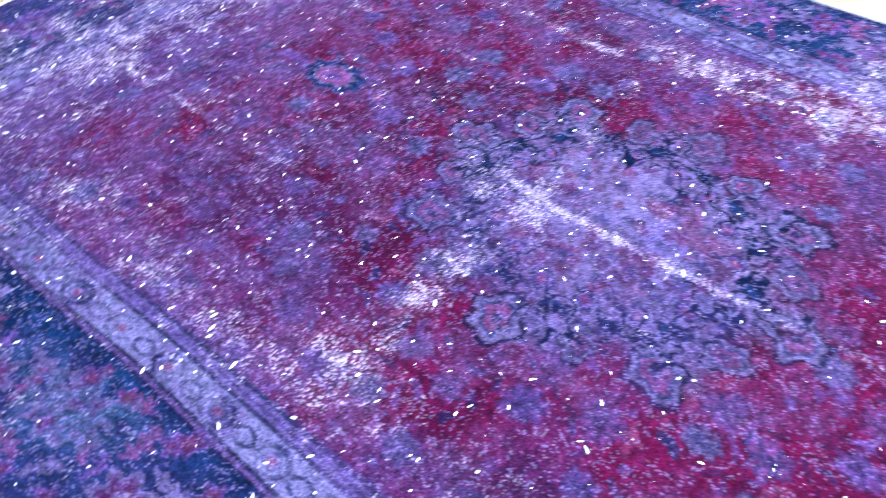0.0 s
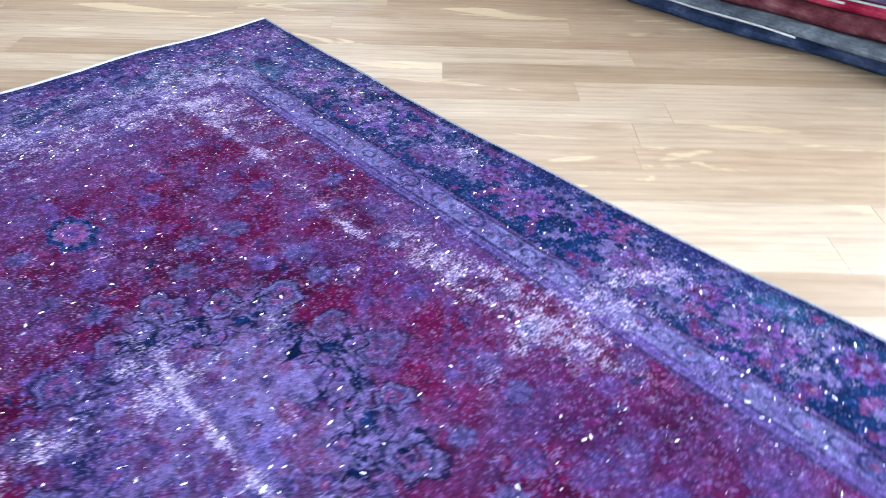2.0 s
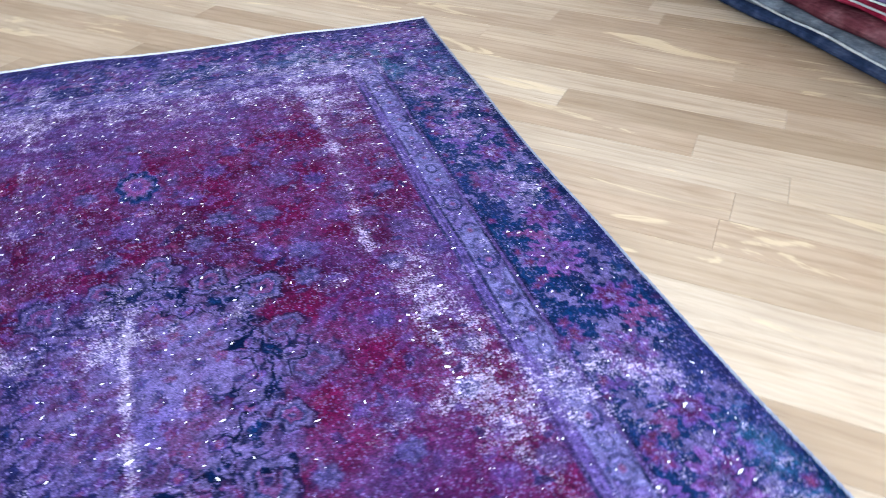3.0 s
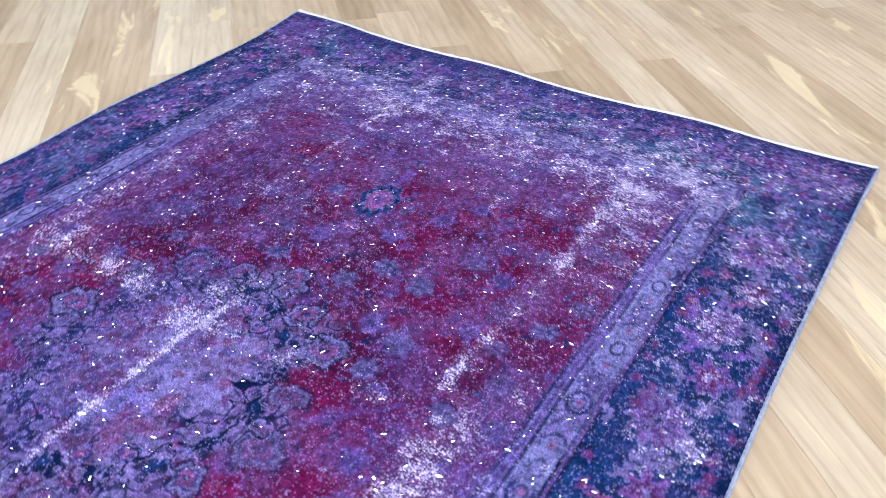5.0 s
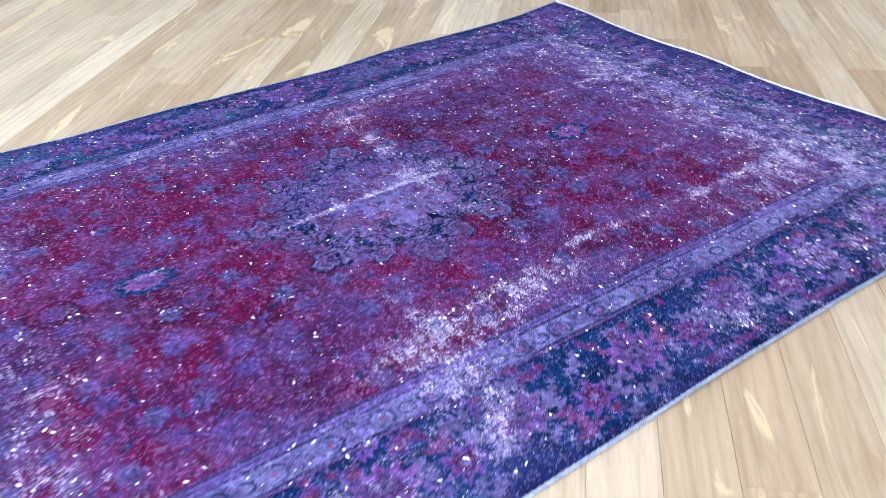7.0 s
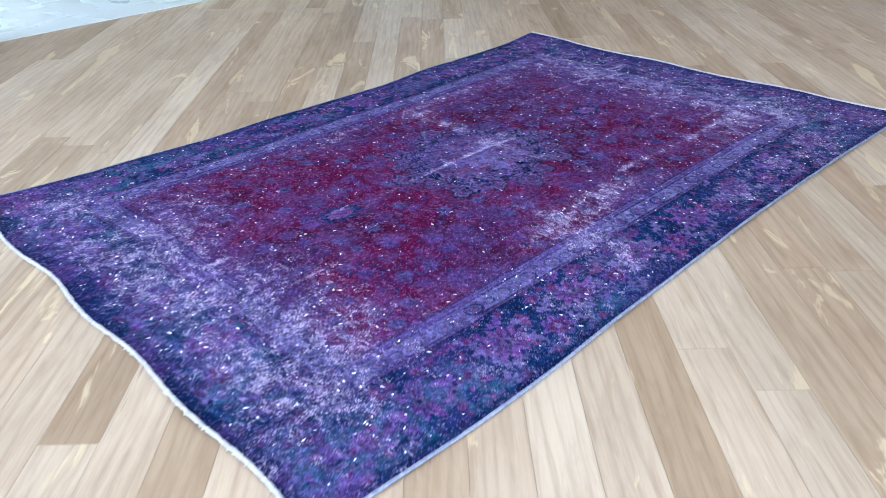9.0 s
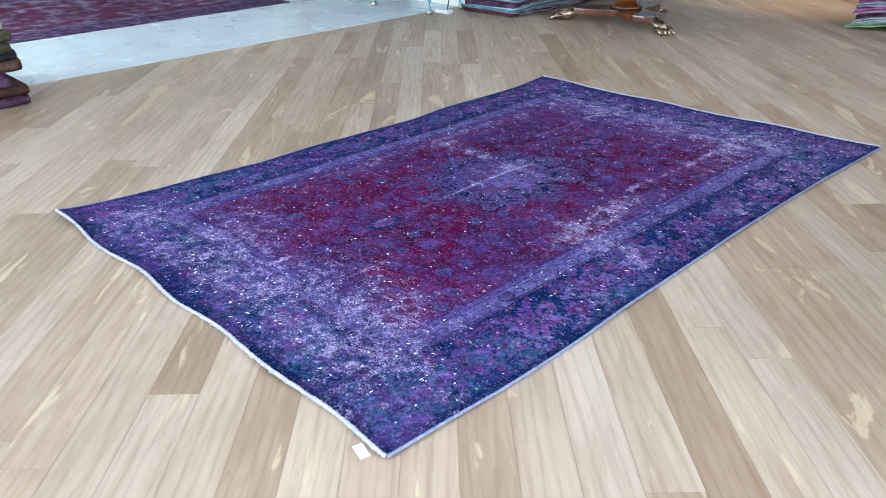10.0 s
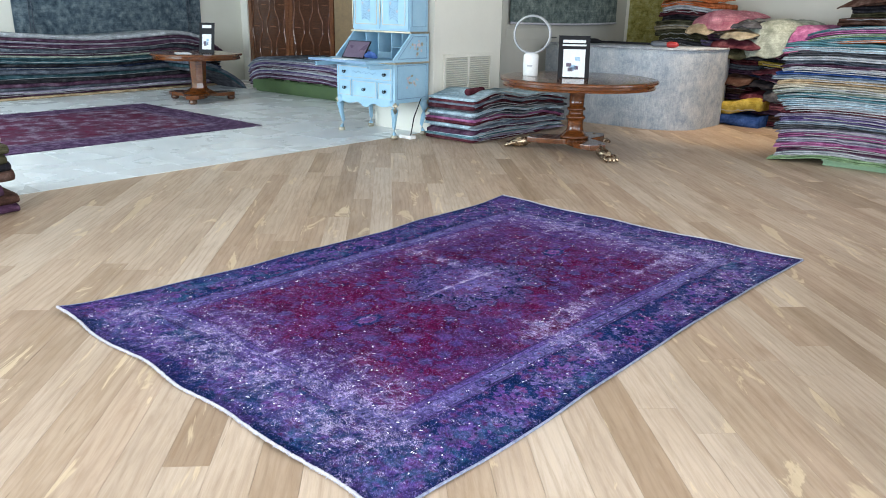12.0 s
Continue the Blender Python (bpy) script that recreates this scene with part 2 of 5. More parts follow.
def sweep(points, radii, steps=10, bm=None):
    """A round tube along points, one radius (or a pair, across and along) each."""
    bm = bm or bmesh.new()
    rings = []
    pts = [Vector(p) for p in points]
    for i, p in enumerate(pts):
        d = (pts[min(i + 1, len(pts) - 1)] - pts[max(i - 1, 0)]).normalized()
        q = d.to_track_quat("Z", "Y")
        r = radii[i] if isinstance(radii, (list, tuple)) else radii
        rings.append([bm.verts.new(p + q @ Vector((r * math.cos(k * math.tau / steps), r * math.sin(k * math.tau / steps), 0))) for k in range(steps)])
    for a, b in zip(rings, rings[1:]):
        for k in range(steps):
            bm.faces.new((a[k], a[(k + 1) % steps], b[(k + 1) % steps], b[k]))
    bm.faces.new(rings[0][::-1])
    bm.faces.new(rings[-1])
    return bm


def prism(outline, z0, z1, bevel=0.0):
    """A flat outline raised from z0 to z1."""
    bm = bmesh.new()
    low = [bm.verts.new((x, y, z0)) for x, y in outline]
    high = [bm.verts.new((x, y, z1)) for x, y in outline]
    n = len(low)
    bm.faces.new(low[::-1])
    bm.faces.new(high)
    for k in range(n):
        bm.faces.new((low[k], low[(k + 1) % n], high[(k + 1) % n], high[k]))
    bmesh.ops.recalc_face_normals(bm, faces=bm.faces)
    if bevel:
        bmesh.ops.bevel(bm, geom=[e for e in bm.edges if abs(e.verts[0].co.z - e.verts[1].co.z) < 1e-6], offset=bevel, segments=2, affect="EDGES", profile=0.7)
    return bm


# ---- the rooms ----


def wall(name, p0, p1, q0, q1, z0=0.0, z1=CEIL, material=PLASTER, label="plain cream plastered wall", holes=()):
    """A wall block in room coordinates; holes (a0, a1, z0, z1) go through along its longer side."""
    root = thing(name, at_pq(0, 0, 0), label, "wall", kind="structure")
    along_p = p1 - p0 > q1 - q0
    a0, a1 = (p0, p1) if along_p else (q0, q1)
    bm = bmesh.new()

    def piece(s0, s1, h0, h1):
        if s1 - s0 > 1e-4 and h1 - h0 > 1e-4:
            box(bm, *((s0, s1, q0, q1) if along_p else (p0, p1, s0, s1)), h0, h1)
    at = a0
    for h0, h1, b0, b1 in sorted(holes):
        piece(at, h0, z0, z1)
        piece(h0, h1, z0, b0)
        piece(h0, h1, b1, z1)
        at = h1
    piece(at, a1, z0, z1)
    part("wall_face", bm, material, root)
    return root


EDGE_P = -2.32  # where the oak floor meets the marble
wall("wall_east", P_MAX, P_MAX + 0.25, Q_MIN, Q_MAX, holes=((-3.2, 0.8, 0.35, 2.85), (2.6, 6.6, 0.35, 2.85)))
wall("wall_south", -9.2, P_MAX + 0.25, Q_MIN - 0.25, Q_MIN, holes=((-7.8, -3.4, 0.35, 2.85), (0.6, 4.6, 0.35, 2.85)))
wall("wall_north", -2.75, P_MAX + 0.25, Q_MAX, Q_MAX + 0.25)
wall("wall_west", -9.2, -8.95, Q_MIN, 6.3)
wall("wall_hall_north", -8.95, -3.05, 6.05, 6.3)
wall("wall_recess", -2.75, -2.5, 4.97, Q_MAX, material=GREYPLASTER, label="grey-cream panelled wall of the recess")
wall("wall_pier", -3.05, -2.14, 3.78, 4.97, label="cream plastered pier with a grille")
wall("wall_pier_back", -3.05, -2.75, 4.97, 6.05)
ceil_ = tagged(part("ceiling", block(-9.2, P_MAX + 0.25, Q_MIN - 0.25, Q_MAX + 0.25, CEIL, CEIL + 0.2, 0), CEILING), "plain white ceiling", "ceiling", kind="structure")
ceil_.matrix_world = at_pq(0, 0, 0)

# ---- the large rug ----
# corners in metres: (x, y) at the near fringe, west and south, and at the far fringe, north and east
RUG_L, RUG_B = 3.18, 2.09
CW, CS, CN, CE = (Vector(c) for c in ((0.877, -0.794), (2.339, 0.662), (-1.292, 1.518), (0.205, 3.009)))
NA, NB = 1150, 756
rng = np.random.default_rng(7)


def smooth_noise(shape, cells, octaves=3, seed=0):
    """Value noise on a grid, 0 to 1; cells: how many along each axis."""
    r = np.random.default_rng(seed)
    out, amp, total = np.zeros(shape), 1.0, 0.0
    ca, cb = cells
    for _ in range(octaves):
        g = r.random((int(ca) + 2, int(cb) + 2))
        ia, ib = np.linspace(0, ca, shape[0]), np.linspace(0, cb, shape[1])
        a0, b0 = np.minimum(ia.astype(int), int(ca)), np.minimum(ib.astype(int), int(cb))
        fa, fb = ia - a0, ib - b0
        fa, fb = (fa * fa * (3 - 2 * fa))[:, None], (fb * fb * (3 - 2 * fb))[None, :]
        v = (g[a0][:, b0] * (1 - fa) + g[a0 + 1][:, b0] * fa) * (1 - fb) + (g[a0][:, b0 + 1] * (1 - fa) + g[a0 + 1][:, b0 + 1] * fa) * fb
        out += amp * v
        total += amp
        amp *= 0.55
        ca, cb = ca * 2, cb * 2
    return out / total


def soft(d, edge, width):
    return np.clip((edge - d) / width + 0.5, 0, 1)


def dye_pattern():
    """The rug's colours and pile height, on the grid of its knots."""
    shape = (NA, NB)
    A0, B0 = np.meshgrid(np.linspace(0, RUG_L, NA), np.linspace(0, RUG_B, NB), indexing="ij")
    A = A0 + 0.022 * (smooth_noise(shape, (44, 29), 2, 1) - 0.5) + 0.011 * (smooth_noise(shape, (190, 125), 2, 2) - 0.5)
    B = B0 + 0.022 * (smooth_noise(shape, (44, 29), 2, 3) - 0.5) + 0.011 * (smooth_noise(shape, (190, 125), 2, 4) - 0.5)
    red, dark_red = np.array((0.091, 0.0045, 0.043)), np.array((0.040, 0.003, 0.028))
    violet, lavender = np.array((0.082, 0.040, 0.172)), np.array((0.172, 0.138, 0.335))
    navy, blue, teal = np.array((0.0022, 0.008, 0.038)), np.array((0.004, 0.024, 0.092)), np.array((0.020, 0.085, 0.16))
    rose, white = np.array((0.150, 0.034, 0.098)), np.array((0.55, 0.47, 0.69))
    C = np.empty((*shape, 3))

    # the knots of a motif are rubbed unevenly
    keep = np.clip(0.60 + 0.42 * smooth_noise(shape, (260, 172), 2, 51) + 0.24 * rng.random(shape), 0.45, 1.0)

    def lay(mask, colour, where=slice(None), even=False):
        C[where] += (mask if even else mask * keep[where])[..., None] * (colour - C[where])

    n1, n2 = smooth_noise(shape, (14, 9), 4, 11), smooth_noise(shape, (60, 40), 3, 12)
    n3 = smooth_noise(shape, (30, 20), 3, 13)
    C[:] = red
    lay(np.clip((n1 - 0.42) * 5, 0, 0.75), dark_red)
    lay(np.clip((n3 - 0.56) * 6, 0, 0.6), red * 1.12)

    def window(a, b, r):
        ia = slice(max(0, int((a - r) / RUG_L * NA)), max(0, min(NA, int((a + r) / RUG_L * NA) + 1)))
        ib = slice(max(0, int((b - r) / RUG_B * NB)), max(0, min(NB, int((b + r) / RUG_B * NB) + 1)))
        return ia, ib

    def flower(a, b, r, petals, tones, turn=0.0, squash=1.0, strength=1.0, deep=0.20, blur=0.006):
        w = window(a, b, r * 1.35 + 0.02)
        x, y = A[w] - a, (B[w] - b) / squash
        if x.size == 0:
            return
        d = np.hypot(x, y) / r / (1 - deep + deep * np.cos(petals * (np.arctan2(y, x) + turn)))
        for edge, tone in tones:
            lay(strength * soft(d, edge, blur / r), tone, w)

    def leaf(a, b, r, turn, tone, thin=0.36, strength=1.0, teeth=0.0):
        w = window(a, b, r * 1.25)
        x, y = A[w] - a, B[w] - b
        if x.size == 0:
            return
        c, s = math.cos(turn), math.sin(turn)
        x, y = x * c + y * s, -x * s + y * c
        d = np.hypot(x, (y + 0.30 * x * x / r) / (thin * (1 + teeth * np.sin(x / r * 11)))) / r
        lay(strength * soft(d, 1, 0.12), tone, w)

    def palmette(a, b, r, turn, tones, squash=0.8, strength=1.0):
        """A pointed, lobed lozenge with an outline, seen on the medallion's rim."""
        w = window(a, b, r * 1.5)
        x, y = A[w] - a, B[w] - b
        if x.size == 0:
            return
        c, s = math.cos(turn), math.sin(turn)
        x, y = (x * c + y * s) / r, (-x * s + y * c) / (r * squash)
        d = (np.abs(x) ** 1.25 + np.abs(y) ** 1.25) ** 0.8 * (1 + 0.10 * np.cos(6 * np.arctan2(y, x)))
        for edge, tone in tones:
            lay(strength * soft(d, edge, 0.09), tone, w)

    # vines, then rosettes in a staggered lattice with small blossoms between
    vine = np.abs(np.sin(13 * A + 2.4 * np.sin(7 * B) + 1.3)) + np.abs(np.sin(12 * B + 2.4 * np.sin(6 * A)))
    lay(0.6 * soft(vine, 0.24, 0.10), violet * 0.9)
    step = 0.102
    for i in range(int(RUG_L / step) + 1):
        for j in range(int(RUG_B / step) + 2):
            a, b = (i + 0.5) * step + rng.normal(0, 0.012), (j + 0.5 * (i % 2)) * step + rng.normal(0, 0.012)
            big = (i + 2 * j) % 3 != 0
            s = rng.uniform(0.30, 0.80)
            if big:
                r = rng.uniform(0.030, 0.042)
                for q in range(5):
                    t = q * math.tau / 5 + rng.uniform(-0.5, 0.5)
                    leaf(a + 0.048 * math.cos(t), b + 0.048 * math.sin(t), rng.uniform(0.014, 0.024), t + 1.2, (blue, violet, navy * 2, rose, dark_red)[int(rng.integers(5))], strength=rng.uniform(0.35, 0.8))
                petal = (lavender * 0.62, violet * 1.25, lavender * 0.5 + teal * 0.35, rose * 0.5 + violet * 0.7)[int(rng.integers(4))]
                n, turn = int(rng.integers(6, 9)), rng.uniform(0, 6)
                flower(a, b, r, n, ((1.0, violet * 0.75), (0.84, petal)), turn, rng.uniform(0.8, 1.15), s, 0.16, 0.010)
                # dark strokes between the petals
                for q in range(n):
                    t = -turn + (q + 0.5) * math.tau / n
                    leaf(a + 0.52 * r * math.cos(t), b + 0.52 * r * math.sin(t), 0.36 * r, t, blue * 1.2, 0.30, 0.75 * s)
                flower(a, b, r * 0.30, 5, ((1.0, navy * 2),), 0, 1, s)
            else:
                flower(a, b, rng.uniform(0.014, 0.024), 5, ((1.0, blue), (0.62, violet * 1.3)) if rng.random() < 0.55 else ((1.0, dark_red), (0.7, rose * 1.1)), rng.uniform(0, 6), 1.0, s)
            a2, b2 = a + rng.uniform(-0.05, 0.05), b + rng.uniform(-0.05, 0.05)
            leaf(a2, b2, rng.uniform(0.010, 0.022), rng.uniform(0, 6), (red * 1.3, navy * 2, violet)[int(rng.integers(3))], 0.45, 0.7)
    # the field turns violet towards the stripes and in the abrash
    inset = np.minimum(np.minimum(A0 - 0.42, 2.80 - A0) / 1.3, np.minimum(B0 - 0.38, 1.74 - B0))
    tint = np.clip(0.52 - inset * 4.6 + (n1 - 0.5) * 1.1, 0, 0.82)
    tint = np.maximum(tint, np.clip((A0 - 2.42) * 1.6 + (n1 - 0.5), 0, 0.8))
    lay(tint * 0.85, np.array((0.070, 0.040, 0.172)))
    # uneven violet over the whole field, stronger at the far end, weaker at the near
    lay(np.clip(0.02 + 1.7 * (smooth_noise(shape, (36, 24), 4, 15) - 0.46) + 0.22 * np.clip((A0 - 1.7) / 1.0, 0, 1) - 0.06 * np.clip((1.2 - A0) / 0.4, 0, 1), 0.0, 0.52), np.array((0.105, 0.058, 0.200)))

    # the medallion: a pale heart in a ring of outlined palmettes, with two pendants
    MA, MB, RA, RB = 1.575, 1.035, 0.355, 0.315
    x, y = (A - MA) / RA, (B - MB) / RB
    th = np.arctan2(y, x)
    squiggle = np.abs(smooth_noise(shape, (95, 62), 2, 21) - 0.5)
    fine_squiggle = np.abs(smooth_noise(shape, (170, 112), 1, 22) - 0.5)
    d = np.hypot(x, y) / (0.88 + 0.12 * np.cos(8 * th)) + 0.30 * (smooth_noise(shape, (34, 22), 3, 25) - 0.5)
    lay(0.85 * soft(d, 1.02, 0.24) * np.clip(0.45 + 1.6 * (n2 - 0.34), 0, 1), lavender * 0.78)
    lay(0.45 * soft(np.abs(d - 0.80), 0.22, 0.16) * np.clip(1.6 * (n3 - 0.30), 0, 1), blue * 0.9 + violet * 0.6)
    rim = soft(np.abs(d - 0.80), 0.26, 0.10)
    lay(rim * soft(fine_squiggle, 0.045, 0.03) * np.clip(4 * (n2 - 0.42), 0, 1), navy * 1.6)
    for k in range(16):
        t = k * math.tau / 16 + 0.12
        out = 0.90 if k % 2 else 0.98
        a, b = MA + RA * out * math.cos(t), MB + RB * out * math.sin(t)
        r = 0.046 if k % 2 else 0.062
        palmette(a, b, r, math.atan2(RB * math.sin(t), RA * math.cos(t)), ((1.12, navy), (0.92, lavender * 0.72), (0.70, blue), (0.56, rose * 0.8 + violet * 0.3), (0.22, navy * 2)), 0.78, rng.uniform(0.55, 0.9))
        for side in (-1, 1):
            t2 = t + side * math.tau / 34
            a, b = MA + RA * 0.74 * math.cos(t2), MB + RB * 0.74 * math.sin(t2)
            leaf(a, b, 0.040, t2 + side * 1.0, navy, 0.26, 0.9, 0.4)
            leaf(a + 0.012, b, 0.026, t2 - side * 0.9, (blue, navy * 1.5)[k % 2], 0.34, 0.85)
        a, b = MA + RA * 0.62 * math.cos(t), MB + RB * 0.62 * math.sin(t)
        palmette(a, b, 0.026, t, ((1.1, navy * 1.5), (0.8, violet * 1.2), (0.45, rose)), 0.8, 0.85)
    lay(rim * soft(squiggle, 0.046, 0.016) * np.clip(0.85 + 2 * (n2 - 0.45), 0.5, 1), navy, even=True)
    lay(rim * soft(np.abs(squiggle - 0.10), 0.022, 0.02) * 0.7, lavender * 0.8)
    heart = soft(d, 0.56, 0.16)
    lay(heart * np.clip(0.35 + 2.0 * (n2 - 0.4), 0, 0.85), lavender * 0.92)
    lay(heart * np.clip(3 * (n3 - 0.50), 0, 0.6), np.array((0.10, 0.075, 0.27)))
    lay(heart * np.clip(5 * (smooth_noise(shape, (80, 52), 2, 24) - 0.58), 0, 0.75), rose * 0.7)
    lay(heart * soft(fine_squiggle, 0.03, 0.03) * np.clip(5 * (n2 - 0.5), 0, 0.8), blue)
    for _ in range(90):
        t, r = rng.uniform(0, math.tau), 0.56 * math.sqrt(rng.random())
        flower(MA + RA * r * math.cos(t), MB + RB * r * math.sin(t), rng.uniform(0.009, 0.018), 5, ((1, (dark_red * 1.5, rose, blue)[int(rng.integers(3))]), (0.5, violet)), 0, 1, 0.75)
    for a, end in ((2.295, 1), (0.882, -1)):
        flower(a, 1.038, 0.090, 9, ((1.06, violet * 0.8), (0.98, blue * 1.1), (0.70, lavender * 0.75), (0.58, rose * 0.8 + violet * 0.5), (0.30, violet)), 0.2, 0.60, 1.0, 0.09)
        for q in range(10):
            t = q * math.tau / 10
            leaf(a + 0.062 * math.cos(t), 1.038 + 0.037 * math.sin(t), 0.014, t, navy, 0.4, 0.8)
        leaf(a + end * 0.125, 1.038, 0.045, 0, violet * 1.2, 0.42, 0.85)
        flower(a - end * 0.135, 1.038, 0.028, 6, ((1, violet * 1.1), (0.5, rose)), 0, 1, 0.8)

    # stripes and the wide blue border; k: depth inwards from the rug's edge
    ea, eb = np.minimum(A0 - 0.012, RUG_L - 0.01 - A0), np.minimum(B0, RUG_B - B0)
    wob = 0.008 * (smooth_noise(shape, (16, 10), 2, 31) - 0.5)
    k = np.minimum(ea, eb) + wob
    along = np.where(ea < eb, B0, A0)
    faint = np.clip(0.35 + 2.4 * (smooth_noise(shape, (18, 12), 3, 32) - 0.30), 0.25, 1)
    lay(soft(k, 0.382, 0.004), violet * 0.7)
    lay(soft(k, 0.378, 0.004) * faint, navy * 1.6 + 0.008)
    lay(soft(k, 0.371, 0.004), np.array((0.108, 0.070, 0.238)))
    lay(soft(np.abs(k - 0.361), 0.003, 0.003) * 0.5 * faint, navy * 2)
    lay(soft(k, 0.352, 0.004) * faint, navy * 1.3 + 0.006)
    lay(soft(k, 0.344, 0.004), np.array((0.152, 0.140, 0.318)))
    pale = soft(k, 0.342, 0.004)
    lay(pale * np.clip((n2 - 0.46) * 4, 0, 0.6), violet * 0.95)
    # linked rings and small scrolls in the pale stripe
    ring = np.hypot((along + 0.04 * (k - 0.31)) % 0.118 - 0.059, (k - 0.312) * 1.25) / 0.033
    worn = np.clip(0.46 + 2.2 * (n2 - 0.42), 0.08, 0.95)
    lay(pale * soft(np.abs(ring - 0.85), 0.15, 0.1) * worn, navy * 1.5)
    lay(pale * soft(np.abs(ring - 0.45), 0.09, 0.1) * worn * 0.8, blue)
    lay(pale * soft(ring, 0.26, 0.2) * 0.8, rose)
    link = np.hypot((along + 0.059) % 0.118 - 0.059, (k - 0.311) * 1.5) / 0.020
    lay(pale * soft(np.abs(link - 1), 0.22, 0.1) * np.clip(0.42 + 1.8 * (0.55 - n2), 0.1, 0.85), navy * 1.5)
    lay(pale * soft(np.abs(np.hypot((along + 0.030) % 0.059 - 0.030, (k - 0.335) * 1.2) / 0.009 - 1), 0.3, 0.1) * worn * 0.7, blue)
    lay(soft(k, 0.286, 0.004) * faint, navy)
    lay(soft(k, 0.279, 0.004), violet * 0.9 + 0.01)
    lay(soft(k, 0.272, 0.004), navy * 1.2)
    lay(soft(k, 0.264, 0.004), blue)
    bord = soft(k, 0.262, 0.004)
    n5 = smooth_noise(shape, (50, 33), 3, 33)
    lay(bord * np.clip((n5 - 0.50) * 6, 0, 1) * 0.6, navy)
    broad = smooth_noise(shape, (9, 6), 2, 34)

    def border_spot(side, s, depth):
        return {"w": (s, depth), "e": (s, RUG_B - depth), "s": (0.012 + depth, s), "n": (RUG_L - 0.01 - depth, s)}[side]

    for side, length in (("w", RUG_L), ("e", RUG_L), ("s", RUG_B), ("n", RUG_B)):
        count = int(length / 0.165)
        for i in range(count + 1):
            s = (i + 0.5) * length / (count + 1)
            big = i % 2 == 0
            a, b = border_spot(side, s, 0.135 + rng.normal(0, 0.008) + (0.020 if big else -0.022))
            tone = (violet * 1.35, lavender * 0.72, violet * 1.1 + rose * 0.4)[int(rng.integers(3))]
            for j in range(6):
                t = j * math.tau / 6 + rng.uniform(-0.4, 0.4)
                rr = rng.uniform(0.060, 0.100)
                leaf(a + rr * math.cos(t), b + rr * math.sin(t), rng.uniform(0.026, 0.046), t + rng.uniform(0.5, 1.5), (violet * 1.3, lavender * 0.8, rose * 0.7 + violet * 0.4, lavender * 0.65)[int(rng.integers(4))], rng.uniform(0.26, 0.46), 0.92, 0.5)
            if big:
                flower(a, b, 0.074, 11, ((1.06, tone), (0.86, rose * 0.35 + violet * 0.85), (0.66, violet * 1.15 + teal * 0.2), (0.50, red * 0.45 + violet * 0.5), (0.34, lavender * 0.55), (0.16, navy)), rng.uniform(0, 6), rng.uniform(0.72, 0.95), 0.95, 0.15)
                for j in range(9):
                    t = j * math.tau / 9 + rng.uniform(-0.2, 0.2)
                    leaf(a + 0.040 * math.cos(t), b + 0.034 * math.sin(t), 0.018, t, (blue, dark_red * 1.5, navy * 2)[j % 3], 0.24, 0.7)
            else:
                flower(a, b, 0.054, 7, ((1, tone), (0.74, red * 0.45 + violet * 0.5), (0.48, dark_red * 1.6), (0.26, lavender * 0.9)), rng.uniform(0, 6), 1.0, 0.95, 0.22)
            for j in range(5):
                a2, b2 = border_spot(side, s + rng.uniform(-0.08, 0.08), rng.choice((0.035, 0.235)) + rng.normal(0, 0.014))
                flower(a2, b2, rng.uniform(0.014, 0.026), 5, ((1, violet * 1.1), (0.7, red * 0.6 + violet * 0.2), (0.4, rose * 0.8)), rng.uniform(0, 6), 1, 0.85)
    lay(bord * np.clip((broad - 0.50) * 6, 0, 0.8) * soft(np.abs(n5 - 0.5), 0.10, 0.1), teal)
    out_edge = soft(k, 0.026, 0.01)
    lay(out_edge * 0.75, navy * 1.3)
    lay(soft(np.minimum(ea, eb), 0.0, 0.01), navy)
    # violet overdye that pools at the far end and in the corners
    lay(bord * np.clip((A0 - 2.78) * 0.8 + 0.5 * (smooth_noise(shape, (8, 6), 2, 36) - 0.5), 0, 0.38), np.array((0.045, 0.030, 0.15)))
    lay(np.clip((smooth_noise(shape, (11, 7), 3, 35) - 0.50) * 3.0, 0, 0.26), np.array((0.052, 0.033, 0.152)))

    # the near end is worn and stained until its stripes almost vanish
    blur_end = np.clip((0.62 - A0) * 2.4, 0, 1)
    n4 = smooth_noise(shape, (26, 17), 4, 37)
    lay(blur_end * np.clip((n4 - 0.48) * 5, 0, 0.45), violet * 1.05)
    lay(blur_end * np.clip((0.48 - n4) * 7, 0, 0.6), navy * 1.8)

    # wear: the pile rubbed down to pale cotton
    # the base amount rises along the rug, so its far half is paler
    wear = 0.165 + 0.085 * np.clip((A0 - 1.6) / 0.8, 0, 1) + 0.10 * (smooth_noise(shape, (5, 4), 2, 47) - 0.5) + 0.36 * np.clip(n1 - 0.45, 0, 1) + 0.07 * soft(np.abs(k - 0.40), 0.09, 0.10)
    wear -= 0.075 * np.clip(inset * 5, 0, 1)
    # centre along and across, reach along and across, strength
    field = ((1.33, 1.63, 0.16, 0.11, 0.38), (1.68, 1.61, 0.17, 0.085, 0.38), (1.5, 1.62, 0.22, 0.1, 0.2), (1.31, 1.78, 0.1, 0.16, 0.24), (1.32, 1.95, 0.14, 0.11, 0.22), (2.62, 1.6, 0.3, 0.1, 0.26), (2.84, 1.62, 0.12, 0.14, 0.24), (2.72, 1.25, 0.1, 0.45, 0.18), (2.8, 0.8, 0.15, 0.5, 0.16))
